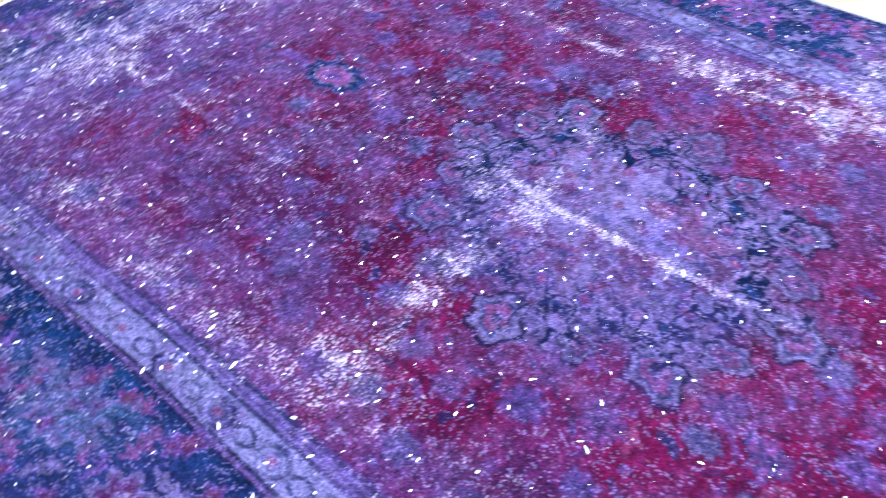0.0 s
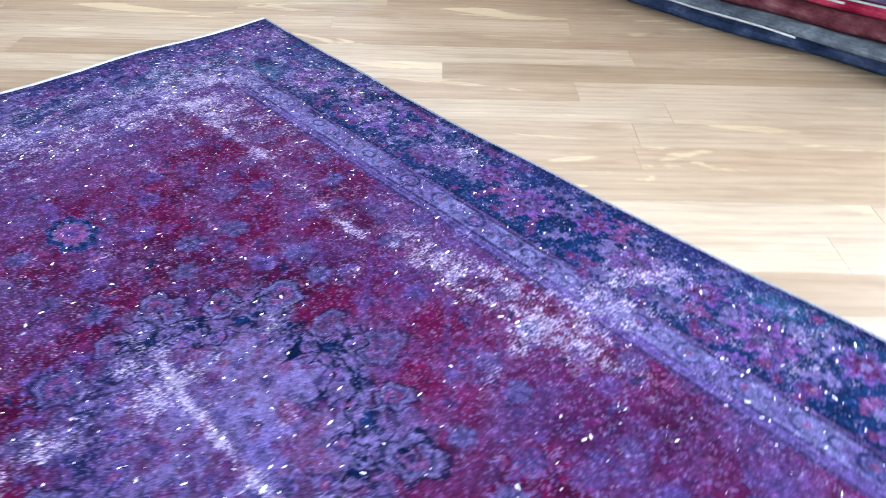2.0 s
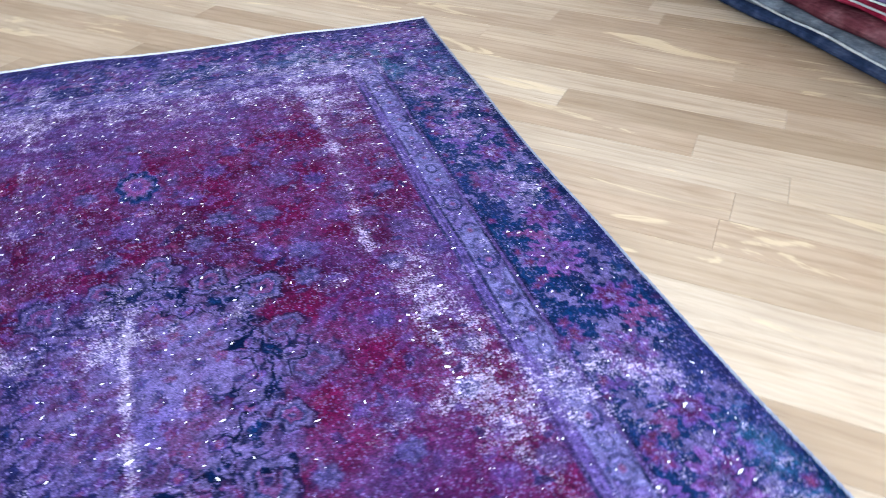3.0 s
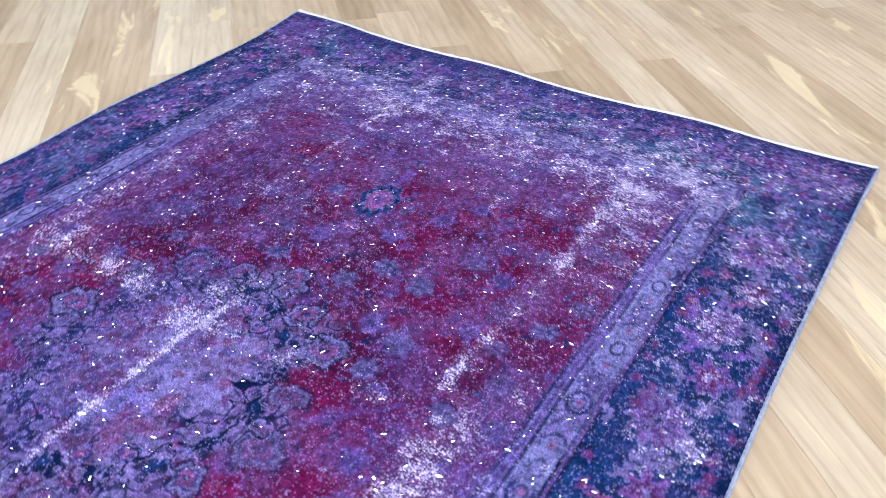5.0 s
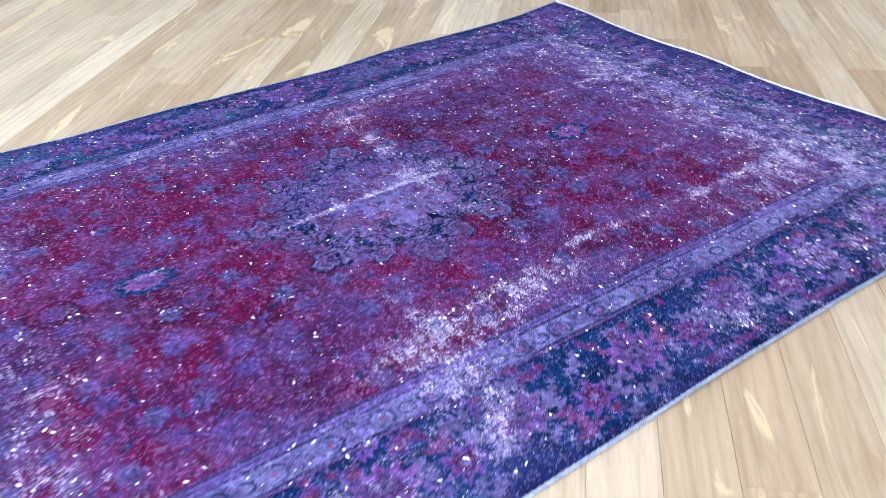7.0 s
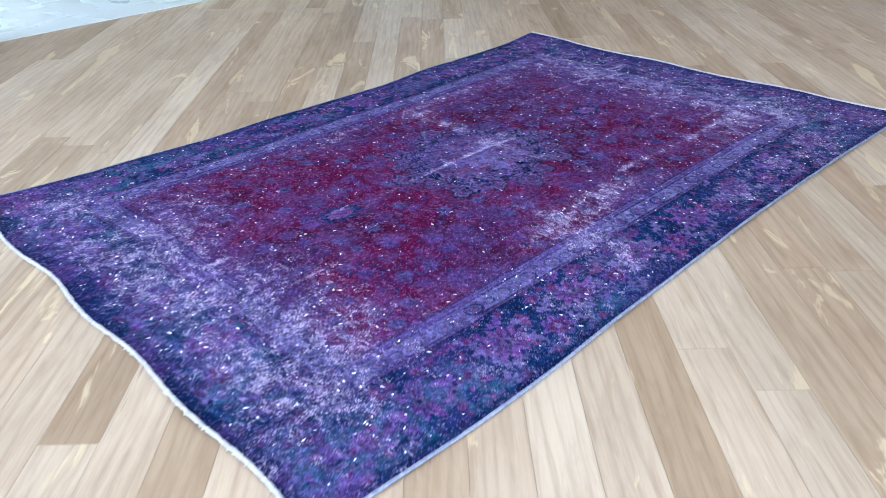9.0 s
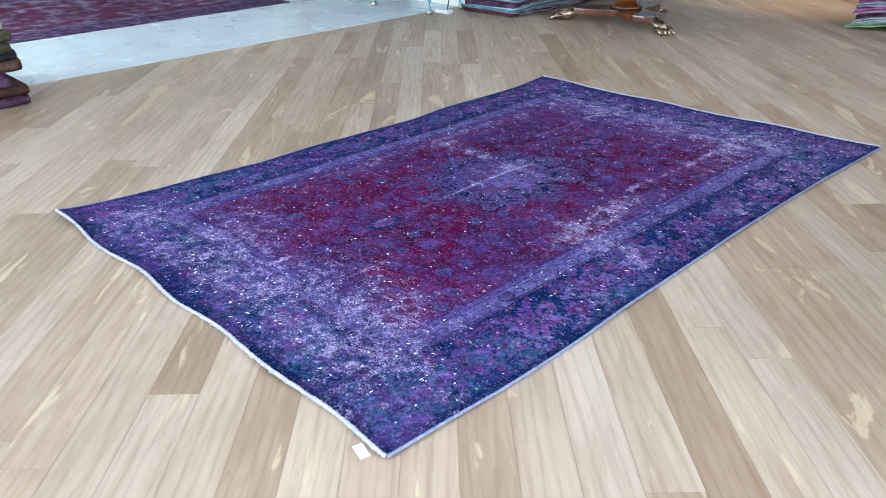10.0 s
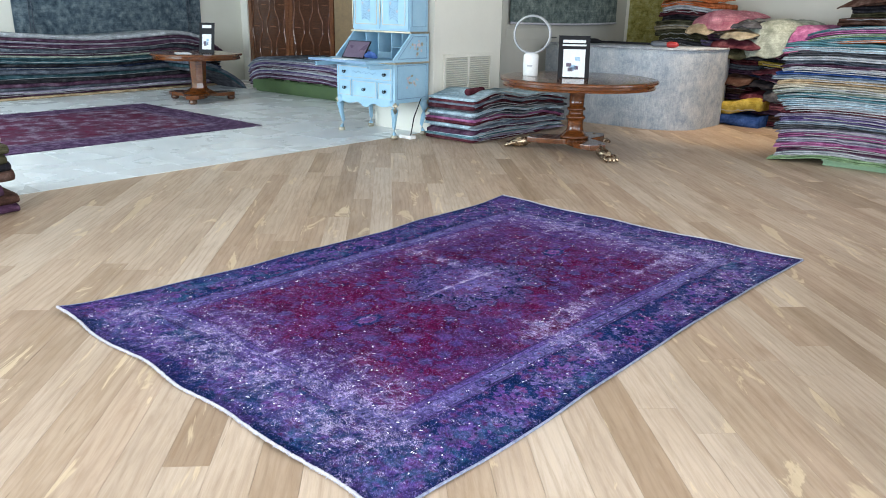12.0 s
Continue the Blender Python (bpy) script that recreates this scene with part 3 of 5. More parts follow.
    border = ((1.74, 0.66, 0.045, 0.14, 0.48), (1.75, 0.5, 0.1, 0.07, 0.3), (1.76, 0.95, 0.09, 0.1, 0.22), (2.05, 0.44, 0.4, 0.06, 0.2), (1.2, 0.46, 0.5, 0.07, 0.18), (1.05, 1.93, 0.12, 0.14, 0.2), (2.05, 1.95, 0.2, 0.08, 0.14), (2.55, 1.95, 0.3, 0.12, 0.26), (2.95, 1.4, 0.12, 0.6, 0.2), (1.58, 1.02, 0.22, 0.16, 0.1))
    near_end = ((0.27, 0.26, 0.15, 0.15, 0.3), (0.34, 0.75, 0.16, 0.22, 0.28), (0.32, 1.26, 0.16, 0.26, 0.24), (0.16, 0.74, 0.1, 0.3, 0.28), (0.15, 0.3, 0.1, 0.25, 0.22), (0.15, 1.45, 0.1, 0.35, 0.26), (0.1, 1.85, 0.08, 0.14, 0.16), (0.46, 1.58, 0.16, 0.18, 0.26), (0.36, 1.74, 0.16, 0.16, 0.24), (0.21, 1.06, 0.08, 0.3, 0.22), (0.2, 1.75, 0.13, 0.2, 0.28), (0.55, 0.6, 0.1, 0.16, 0.26), (0.56, 1.4, 0.1, 0.25, 0.16), (0.75, 1.98, 0.25, 0.08, 0.24))
    thin_lines = ((2.32, 1.3, 0.35, 0.01, 0.26), (2.44, 0.76, 0.4, 0.012, 0.28), (2.6, 0.9, 0.01, 0.4, 0.22), (1.1, 0.72, 0.45, 0.01, 0.18), (0.7, 0.9, 0.012, 0.4, 0.2), (0.62, 1.3, 0.3, 0.01, 0.24))
    for a, b, ra, rb, s in (*field, *border, *near_end, *thin_lines):
        wear += s * np.exp(-((A - a) / ra) ** 2 - ((B - b) / rb) ** 2)
    patch = smooth_noise(shape, (60, 40), 3, 39)
    wear *= np.clip(1 + (patch - 0.5) * 1.4, 0.55, 1.45)
    # creases rubbed white along the middle and across
    line = 1.012 + 0.010 * np.sin(7 * A0) + 0.01 * (smooth_noise(shape, (30, 4), 2, 41) - 0.5)
    broken = 0.55 + 0.75 * smooth_noise(shape, (46, 8), 2, 45)
    for a0, a1, s in ((1.28, 1.82, 0.72), (1.04, 1.30, 0.44), (0.72, 0.98, 0.55), (0.22, 0.48, 0.42)):
        wear += s * broken * np.exp(-((B0 - line) / 0.0115) ** 2) * np.clip((A0 - a0) / 0.05, 0, 1) * np.clip((a1 - A0) / 0.05, 0, 1)
    for at, b0, b1, s in ((1.735, 0.50, 1.62, 0.34), (1.32, 1.28, 2.02, 0.24), (0.60, 0.45, 1.30, 0.16), (2.48, 0.7, 1.6, 0.16)):
        wear += s * np.clip(smooth_noise(shape, (6, 26), 2, int(at * 100)) * 2.2 - 0.5, 0, 1.3) * np.exp(-((A0 - at - 0.02 * np.sin(5 * B0)) / 0.026) ** 2) * np.clip((B0 - b0) / 0.05, 0, 1) * np.clip((b1 - B0) / 0.05, 0, 1)
    dash = np.clip(smooth_noise(shape, (30, 3), 2, 46) - 0.28, 0, 1)
    wear += (0.26 + 0.85 * dash) * np.exp(-((B0 - 1.545 - 0.012 * np.sin(6 * A0)) / 0.020) ** 2) * np.clip((A0 - 1.80) / 0.05, 0, 1) * np.clip((2.78 - A0) / 0.05, 0, 1)
    fine = rng.random(shape)
    fine = 0.62 * fine + 0.38 * (fine + np.roll(fine, 1, 1) + np.roll(fine, 2, 1) + np.roll(fine, -1, 1)) / 4
    clump = smooth_noise(shape, (150, 84), 3, 43)
    bare = np.clip(((0.56 * fine + 0.44 * clump) - (0.838 - 0.46 * wear)) * 7, 0, 1)
    lay(bare * 0.88, white * (0.72 + 0.42 * n2[..., None]), even=True)
    lay(np.clip(wear - 0.22, 0, 0.5) * 0.24, lavender)
    # a sprinkle of paler and of dark knots everywhere
    salt = 0.6 * rng.random(shape) + 0.4 * smooth_noise(shape, (500, 330), 1, 61)
    lay(np.clip((salt - 0.735 + 0.10 * wear) * 8, 0, 0.55), lavender * 1.15, even=True)
    lay(np.clip((0.25 - salt) * 8, 0, 0.62), navy * 1.1, even=True)
    # single knots differ
    C *= (0.66 + 0.68 * rng.random(shape) ** 1.2)[..., None]
    C *= (0.60 + 0.82 * smooth_noise(shape, (290, 190), 2, 44))[..., None]
    # fine lines of the weft
    C *= (0.90 + 0.20 * smooth_noise(shape, (420, 14), 1, 48))[..., None]
    height = 0.0065 - 0.0022 * np.clip(wear, 0, 1) - 0.0012 * bare + 0.0010 * (rng.random(shape) - 0.5)
    # contrast curve: dark knots get darker, pale ones lighter
    C = np.clip(C, 0.001, 0.95) ** 1.05 * 1.14
    return np.clip(C, 0.001, 0.95), height


def rug_spot(a, b):
    """World x, y of the rug's point a metres along and b across."""
    s, t = np.asarray(a) / RUG_L, np.asarray(b) / RUG_B
    bulge_near = EDGE_IN * np.sin(np.pi * t) * (1 - s) ** 3
    x = (CW.x * (1 - t) + CS.x * t) * (1 - s) + (CN.x * (1 - t) + CE.x * t) * s
    y = (CW.y * (1 - t) + CS.y * t) * (1 - s) + (CN.y * (1 - t) + CE.y * t) * s
    # both long sides are drawn in towards the middle
    waist = np.sin(np.pi * np.clip(s, 0, 1)) ** 0.8
    wave_w = (0.066 * waist + 0.008 * np.sin(a * 7.0 + 0.6)) * (1 - t) ** 7 - (0.030 * waist * np.clip(2.2 * s - 0.5, 0, 1) - 0.014 * np.exp(-((s - 0.16) / 0.14) ** 2)) * t ** 7
    wave_s = (0.009 * np.sin(b * 11.0) + bulge_near)
    fade = (1 - s) ** 3
    wave_n = -0.022 * np.sin(np.pi * np.clip(t, 0, 1)) * s ** 8 + 0.006 * np.sin(np.asarray(b) * 9.0) * s ** 6
    # along the rug is (-1, 1), across is (1, 1)
    return x - R2 * (wave_s * fade + wave_n) + R2 * wave_w, y + R2 * (wave_s * fade + wave_n) + R2 * wave_w


def rug_lift(a, b):
    """How far the rug's rippled edges and curled corners stand off the floor."""
    a, b = np.asarray(a, float), np.asarray(b, float)
    ew, ee, es, en = np.exp(-b / 0.10), np.exp(-(RUG_B - b) / 0.07), np.exp(-a / 0.09), np.exp(-(RUG_L - a) / 0.08)
    return (0.007 * np.clip(np.sin(a * 6.3 + 0.4), 0, 1) * ew + 0.004 * np.clip(np.sin(a * 8.0), 0, 1) * ee + 0.009 * np.clip(np.sin(b * 8.5 + 0.8), 0, 1) * es
            + 0.004 * np.clip(np.sin(b * 9.0), 0, 1) * en + 0.016 * np.exp(-a / 0.12 - b / 0.12) + 0.006 * np.exp(-a / 0.1 - (RUG_B - b) / 0.1))


def build_rug():
    root = thing("rug", Matrix(), "large overdyed purple and crimson medallion rug, worn, on oak boards", "rug")
    dye, height = dye_pattern()
    A, B = np.meshgrid(np.linspace(0, RUG_L, NA), np.linspace(0, RUG_B, NB), indexing="ij")
    X, Y = rug_spot(A, B)
    Z = 0.002 + height + rug_lift(A, B)
    top = np.stack((X, Y, Z), -1).reshape(-1, 3)
    idx = np.arange(NA * NB).reshape(NA, NB)
    quads = np.stack((idx[:-1, :-1], idx[1:, :-1], idx[1:, 1:], idx[:-1, 1:]), -1).reshape(-1, 4)[:, ::-1]
    # the cut edge, down to the backing
    border = np.concatenate((idx[0, :-1], idx[:-1, -1], idx[-1, :0:-1], idx[:0:-1, 0]))
    low = top[border].copy()
    low[:, 2] -= 0.0055
    lower = len(top) + np.arange(len(border))
    sides = np.stack((border, np.roll(border, -1), np.roll(lower, -1), lower), -1)[:, ::-1]
    verts, faces = np.concatenate((top, low)), np.concatenate((quads, sides))
    me = bpy.data.meshes.new("wool_surface")
    me.vertices.add(len(verts))
    me.vertices.foreach_set("co", verts.astype(np.float32).ravel())
    me.loops.add(faces.size)
    me.loops.foreach_set("vertex_index", faces.astype(np.int32).ravel())
    me.polygons.add(len(faces))
    me.polygons.foreach_set("loop_start", np.arange(0, faces.size, 4, dtype=np.int32))
    me.update(calc_edges=True)
    me.polygons.foreach_set("use_smooth", [True] * len(faces))
    rgba = np.ones((len(verts), 4), np.float32)
    rgba[: NA * NB, :3] = dye.reshape(-1, 3)
    rgba[NA * NB:, :3] = (0.05, 0.05, 0.14)
    me.attributes.new("dye", "FLOAT_COLOR", "POINT").data.foreach_set("color", rgba.ravel())
    m, nt, b = nodes_of("dyed_wool", 0.85)
    at = nt.nodes.new("ShaderNodeAttribute")
    at.attribute_name = "dye"
    v, _ = coords(nt, (1, 3.2, 1), 45)
    f = noise_tex(nt, v, 260.0, 2, 0.6)
    v2, _ = coords(nt, (1, 1, 1), 45)
    g = noise_tex(nt, v2, 45.0, 3, 0.6)
    col = mix(nt, at.outputs["Color"], ramp(nt, f, ((0.3, (0.50, 0.50, 0.53)), (0.7, (1.4, 1.4, 1.4)))), 0.6, "MULTIPLY")
    col = mix(nt, col, ramp(nt, g, ((0.3, (0.75, 0.75, 0.8)), (0.7, (1.2, 1.2, 1.2)))), 0.5, "MULTIPLY")
    nt.links.new(col, b.inputs["Base Color"])
    b.inputs["Specular IOR Level"].default_value = 0.02
    bump(nt, b, f, 0.7, 0.003)
    me.materials.append(m)
    part("wool_surface", me, m, root)

    def along_edge(side, n, out, drop):
        pts = []
        for i in range(n + 1):
            t = i / n
            a, b = {"s": (0.0, RUG_B * t), "n": (RUG_L, RUG_B * t), "w": (RUG_L * t, 0.0), "e": (RUG_L * t, RUG_B)}[side]
            x, y = rug_spot(a, b)
            o = {"s": (1, -1), "n": (-1, 1), "w": (-1, -1), "e": (1, 1)}[side]
            pts.append((float(x) + o[0] * R2 * out, float(y) + o[1] * R2 * out, float(rug_lift(a, b)) + drop))
        return pts

    # bound long sides: an overcast cord
    for side, label in (("w", "dark overcast side cord"), ("e", "grey-blue overcast side cord")):
        pts = along_edge(side, 500, 0.003, 0.0055)
        part("side_cord", sweep(pts, [0.0046 + 0.0008 * math.sin(i * 2.4) for i in range(len(pts))], 8), BINDING, root, label, True)
    # white cotton ends with lumps and short tassels
    for side, wide in (("s", 0.0066), ("n", 0.0060)):
        pts = along_edge(side, 420, wide * 0.8, 0.0085)
        r = random.Random(5)
        pts = [(x + r.uniform(-0.0012, 0.0012), y + r.uniform(-0.0012, 0.0012), z + r.uniform(-0.0006, 0.0008)) for x, y, z in pts]
        bm = sweep(pts, [wide * (0.78 + 0.30 * noise.noise((i * 0.13, wide * 900, 0)) + r.uniform(-0.14, 0.14)) for i in range(len(pts))], 8)
        for _ in range(700):
            i = r.randrange(1, len(pts) - 1)
            o = Vector(((1, -1, 0) if side == "s" else (-1, 1, 0))) * R2
            p0 = Vector(pts[i])
            ln = r.uniform(0.0, 0.002) if r.random() < 0.985 else r.uniform(0.005, 0.009)
            p1 = p0 + o * (wide * 0.5 + ln * 0.5) + Vector((r.uniform(-0.004, 0.004), r.uniform(-0.004, 0.004), -0.001))
            p2 = p0 + o * (wide * 0.5 + ln) + Vector((r.uniform(-0.003, 0.003), r.uniform(-0.003, 0.003), -0.003))
            sweep((p0, p1, p2), [0.0034, 0.0026, 0.0012], 5, bm)
        part("fringe", bm, CORD, root, "frayed white cotton fringe", True)
    # loose white knots all over the pile
    r = random.Random(11)
    vs, fs = [], []
    for i in range(2100):
        a, b = r.uniform(0.03, RUG_L - 0.04), r.uniform(0.03, RUG_B - 0.03)
        x, y = rug_spot(a, b)
        z = 0.0075 + float(rug_lift(a, b))
        big = r.random() < 0.55
        s = r.uniform(0.0018, 0.0036) if big else r.uniform(0.0010, 0.0020)
        t, st = r.gauss(0.8, 0.7), r.uniform(1.0, 2.8)
        o = len(vs)
        for k in range(6):
            w = k * math.tau / 6
            px, py = s * st * math.cos(w) * r.uniform(0.75, 1.2), s * math.sin(w) * r.uniform(0.75, 1.2)
            vs.append((float(x) + px * math.cos(t) - py * math.sin(t), float(y) + px * math.sin(t) + py * math.cos(t), z))
        vs.append((float(x), float(y), z + s * 0.7))
        fs += [(o + k, o + (k + 1) % 6, o + 6) for k in range(6)]
    me = bpy.data.meshes.new("lint")
    me.from_pydata(vs, [], fs)
    tagged(part("lint", me, KNOT, root, "tiny white cotton flecks"), kind="stuff")
    # the paper tag at the south corner
    x, y = rug_spot(0.0, RUG_B - 0.06)
    bm = block(-0.035, 0.035, -0.02, 0.02, 0.0, 0.0016, 0.0005)
    bmesh.ops.transform(bm, matrix=pose(float(x) + 0.020, float(y) - 0.026, 0.003, 0, 3, 30) @ Matrix.Diagonal((0.7, 0.7, 1, 1)), verts=bm.verts)
    part("paper_tag", bm, PAPER, root, "small white paper tag")
    return root


KNOT = paint("bleached_cotton", (0.80, 0.78, 0.84), (0.86, 0.85, 0.9), 0.8)
EDGE_IN = 0.010
build_rug()

# ---- folded rugs and their stacks ----
WOOL = {
    "navy": ((0.012, 0.018, 0.05), (0.03, 0.045, 0.10)), "grey-blue": ((0.11, 0.15, 0.20), (0.22, 0.27, 0.33)), "pale blue": ((0.26, 0.38, 0.46), (0.42, 0.54, 0.60)),
    "teal": ((0.035, 0.13, 0.16), (0.11, 0.23, 0.26)), "crimson": ((0.20, 0.008, 0.03), (0.36, 0.03, 0.07)), "maroon": ((0.055, 0.012, 0.02), (0.11, 0.03, 0.04)),
    "magenta": ((0.25, 0.045, 0.16), (0.38, 0.14, 0.28)), "pink": ((0.43, 0.11, 0.16), (0.52, 0.21, 0.24)), "purple": ((0.06, 0.04, 0.12), (0.13, 0.10, 0.21)),
    "lilac": ((0.18, 0.16, 0.24), (0.32, 0.29, 0.37)), "black": ((0.010, 0.010, 0.014), (0.030, 0.028, 0.034)), "charcoal": ((0.035, 0.035, 0.045), (0.08, 0.08, 0.09)),
    "olive": ((0.035, 0.032, 0.018), (0.075, 0.07, 0.04)), "khaki": ((0.19, 0.16, 0.11), (0.30, 0.26, 0.19)), "beige": ((0.36, 0.31, 0.23), (0.48, 0.43, 0.34)),
    "brown": ((0.045, 0.022, 0.018), (0.09, 0.048, 0.036)), "mustard": ((0.30, 0.20, 0.02), (0.44, 0.32, 0.06)), "royal blue": ((0.015, 0.045, 0.16), (0.04, 0.09, 0.26)),
    "orange": ((0.42, 0.09, 0.025), (0.52, 0.16, 0.06)), "sage": ((0.20, 0.23, 0.19), (0.33, 0.36, 0.31)), "green": ((0.12, 0.20, 0.10), (0.22, 0.33, 0.18)),
    "silver": ((0.30, 0.32, 0.36), (0.46, 0.48, 0.51)), "plum": ((0.045, 0.018, 0.04), (0.10, 0.05, 0.085)), "dark teal": ((0.018, 0.05, 0.065), (0.045, 0.10, 0.12)),
    "sand": ((0.36, 0.24, 0.13), (0.46, 0.34, 0.21)), "slate": ((0.05, 0.06, 0.085), (0.11, 0.125, 0.155)),
}
WOOL_MADE = {}
SELVEDGE = paint("raw_selvedge", (0.30, 0.31, 0.34), (0.52, 0.52, 0.52), 0.9, 40, 200, 0.001, gloss=0.05)


def wool(colour):
    if colour not in WOOL_MADE:
        WOOL_MADE[colour] = carpet("wool_" + colour.replace(" ", "_").replace("-", "_"), *WOOL[colour])
    return WOOL_MADE[colour]


def folded_rug_mesh(length, depth, thick, plies, sag, r, nx=22, curl=0.0, ripple=0.22):
    """A rug folded into plies, its folds towards -y; sag(x): the height of the pile below it."""
    bm = bmesh.new()
    rings = []
    ph, h = r.uniform(0, 50), thick / plies
    tips = [r.uniform(-0.014, 0.014) for _ in range(plies)]
    for i in range(nx + 1):
        s = i / nx
        x = length * s
        endin = 0.010 if i in (0, nx) else 0.0
        outline = [(depth, 0.0)]
        for k in range(plies):
            push = 0.026 * noise.noise((x * 2.2, ph + k * 3.1, 0)) + 0.006 * noise.noise((x * 12, ph + k, 4))
            z0 = k * h
            outline += [(0.030 + push, z0 + 0.03 * h), (0.004 + push, z0 + 0.24 * h), (-0.002 + push, z0 + 0.5 * h), (0.004 + push, z0 + 0.76 * h), (0.030 + push, z0 + 0.97 * h)]
            if k < plies - 1:
                outline.append((0.045 + push, z0 + h))
        outline.append((depth, thick))
        lift = sag(x) + ripple * thick * (noise.noise((x * 3.0, ph, 2)) + 0.5 * noise.noise((x * 8.0, ph, 7)))
        end = r.uniform(-0.012, 0.012) if i in (0, nx) else 0.0
        rings.append([bm.verts.new((x + end + tips[min(plies - 1, int(z / h))] * (i in (0, nx)) + (endin if i == 0 else -endin), y + curl * (1 - s) ** 6, z + lift - (0.25 * endin if z > thick / 2 else -0.25 * endin))) for y, z in outline])
    n = len(rings[0])
    for a, b in zip(rings, rings[1:]):
        for k in range(n):
            bm.faces.new((a[k], a[(k + 1) % n], b[(k + 1) % n], b[k]))
    bm.faces.new(rings[0][::-1])
    bm.faces.new(rings[-1])
    bmesh.ops.recalc_face_normals(bm, faces=bm.faces)
    return bm


def rug_stack(m, colours, length, depth, thick, group, z0=0.0, sag=lambda x, level: 0.0, jitter=0.03, plies=2, seed=0, where="in a stack", drift=0.0, spread=0.25, ripple=0.22, cords=0.5):
    """One folded rug a colour, from the floor up; each is a thing of its own."""
    r = random.Random(seed)
    z = z0
    for i, colour in enumerate(colours):
        t = thick * r.uniform(1 - spread, 1 + spread)
        level = i / max(1, len(colours) - 1)
        n = length * r.uniform(0.96, 1.03)
        bm = folded_rug_mesh(n, depth * r.uniform(0.92, 1.0), t, plies, lambda x: sag(x, level), r, ripple=ripple)
        ob = part("folded_rug", bm, wool(colour), smooth=True)
        ob.matrix_world = m @ pose(r.uniform(-jitter, jitter) + drift * (0.6 * math.sin(level * 7.0 + seed) + 0.4 * math.sin(level * 17.0)), r.uniform(-jitter, jitter) * 0.7, z, 0, 0, r.uniform(-1, 1))
        tagged(ob, f"{colour} wool rug folded {where}", "rug", group)
        if r.random() < cords:
            # the pale selvedge along one fold
            f, ph, c0, c1 = r.choice((0.22, 0.5, 0.74)), r.uniform(0, 40), r.uniform(0.0, 0.15), r.uniform(0.6, 1.0)
            pts = [(n * (c0 + (c1 - c0) * k / 24), -0.012 + 0.010 * noise.noise((k * 0.5, ph, 1)), t * f + sag(n * (c0 + (c1 - c0) * k / 24), level) + 0.25 * t * noise.noise((k * 0.35, ph, 5))) for k in range(25)]
            part("selvedge", sweep(pts, 0.0042, 5), SELVEDGE, ob, "pale frayed selvedge", True)
        z += t * 0.93
    return z


def pallet(name, m, length, depth, height, material, label):
    root = thing(name, m, label, "pallet")
    for k in range(3):
        y = 0.04 + k * (depth - 0.18) / 2
        part("bearer", block(0.0, length, y, y + 0.10, 0.0, height - 0.022, 0.004), material, root)
    for k in range(6):
        x = k * (length - 0.16) / 5
        part("slat", block(x, x + 0.16, 0.0, depth, height - 0.022, height, 0.003), material, root)
    part("front_board", block(0.0, length, -0.02, -0.001, 0.05, height - 0.03, 0.003), material, root)
    return root


def names(text):
    return [w.replace("_", " ") for w in text.split()]


# dark stack beside the marble edge
rug_stack(at_pq(-1.86, -1.985, 0.0, 135), names("plum brown plum brown black olive olive khaki"), 1.32, 0.95, 0.068, "dark folded stack", jitter=0.025, plies=1, seed=1,
          where="in a low dark stack on oak boards", sag=lambda x, l: 0.01 * l * math.sin(x * 4), drift=0.0)
ob = part("rolled_rug", lathe([(0.02, 0.0), (0.085, 0.01), (0.098, 0.03), (0.10, 0.3), (0.098, 0.55), (0.08, 0.56), (0.02, 0.55)], 24), wool("silver"), smooth=True)
ob.matrix_world = at_pq(-1.75, -1.48, 0.2, 45) @ pose(0, 0, 0, 0, 90, 0) @ pose(0, 0, -0.3)
tagged(ob, "rolled pale grey rug lying on the dark stack", "rug")
# cord hanging on that stack
pts = [(0.0 + 0.004 * math.sin(k * 2.0), -0.75 + 0.06 * k, 0.02 * math.sin(k * 0.7)) for k in range(13)] + [(0.02 * math.cos(k), 0.03 + 0.02 * math.sin(k), 0.02) for k in (0, 1.5, 3, 4.5)]
ob = part("cotton_rope", sweep(pts, 0.008, 8), CORD, smooth=True)
ob.matrix_world = at_pq(-1.845, -0.75, 0.42, 45)
tagged(ob, "looped white cotton rope on folded rugs", "rope")

# wide stack beyond the rug, seen at its long side
rug_stack(at_pq(3.48, 2.9, 0.0, -45), names("navy slate maroon crimson purple royal_blue teal green slate pale_blue lilac"), 3.2, 1.4, 0.055, "wide low stack", jitter=0.012, plies=1, seed=2, where="in a wide low stack")

# long stack along the hall's end wall
rug_stack(at_pq(-7.92, 0.2, 0.0, 140), names("sand plum lilac slate plum black dark_teal slate navy black dark_teal dark_teal sage plum slate plum lilac plum silver"), 4.95, 1.0, 0.050, "long hall stack", jitter=0.03, plies=1, seed=3,
          where="in a long stack along the wall", sag=lambda x, l: l * (0.05 * math.sin(x * 1.5 + 0.6) - 0.30 * max(0.0, (x - 4.0)) ** 2), spread=0.45)
# rugs sliding down at its end
for k, colour in enumerate(names("slate dark_teal charcoal")):
    r = random.Random(30 + k)
    ob = part("folded_rug", folded_rug_mesh(1.0, 0.8, 0.05, 2, lambda x: 0.40 - 0.06 * k - 0.42 * x * x, r), wool(colour), smooth=True)
    ob.matrix_world = at_pq(-7.50 - 0.03 * k, 4.10 + 0.05 * k, 0.03, 137)
    tagged(ob, f"{colour} rug sliding off the long stack", "rug", "long hall stack")

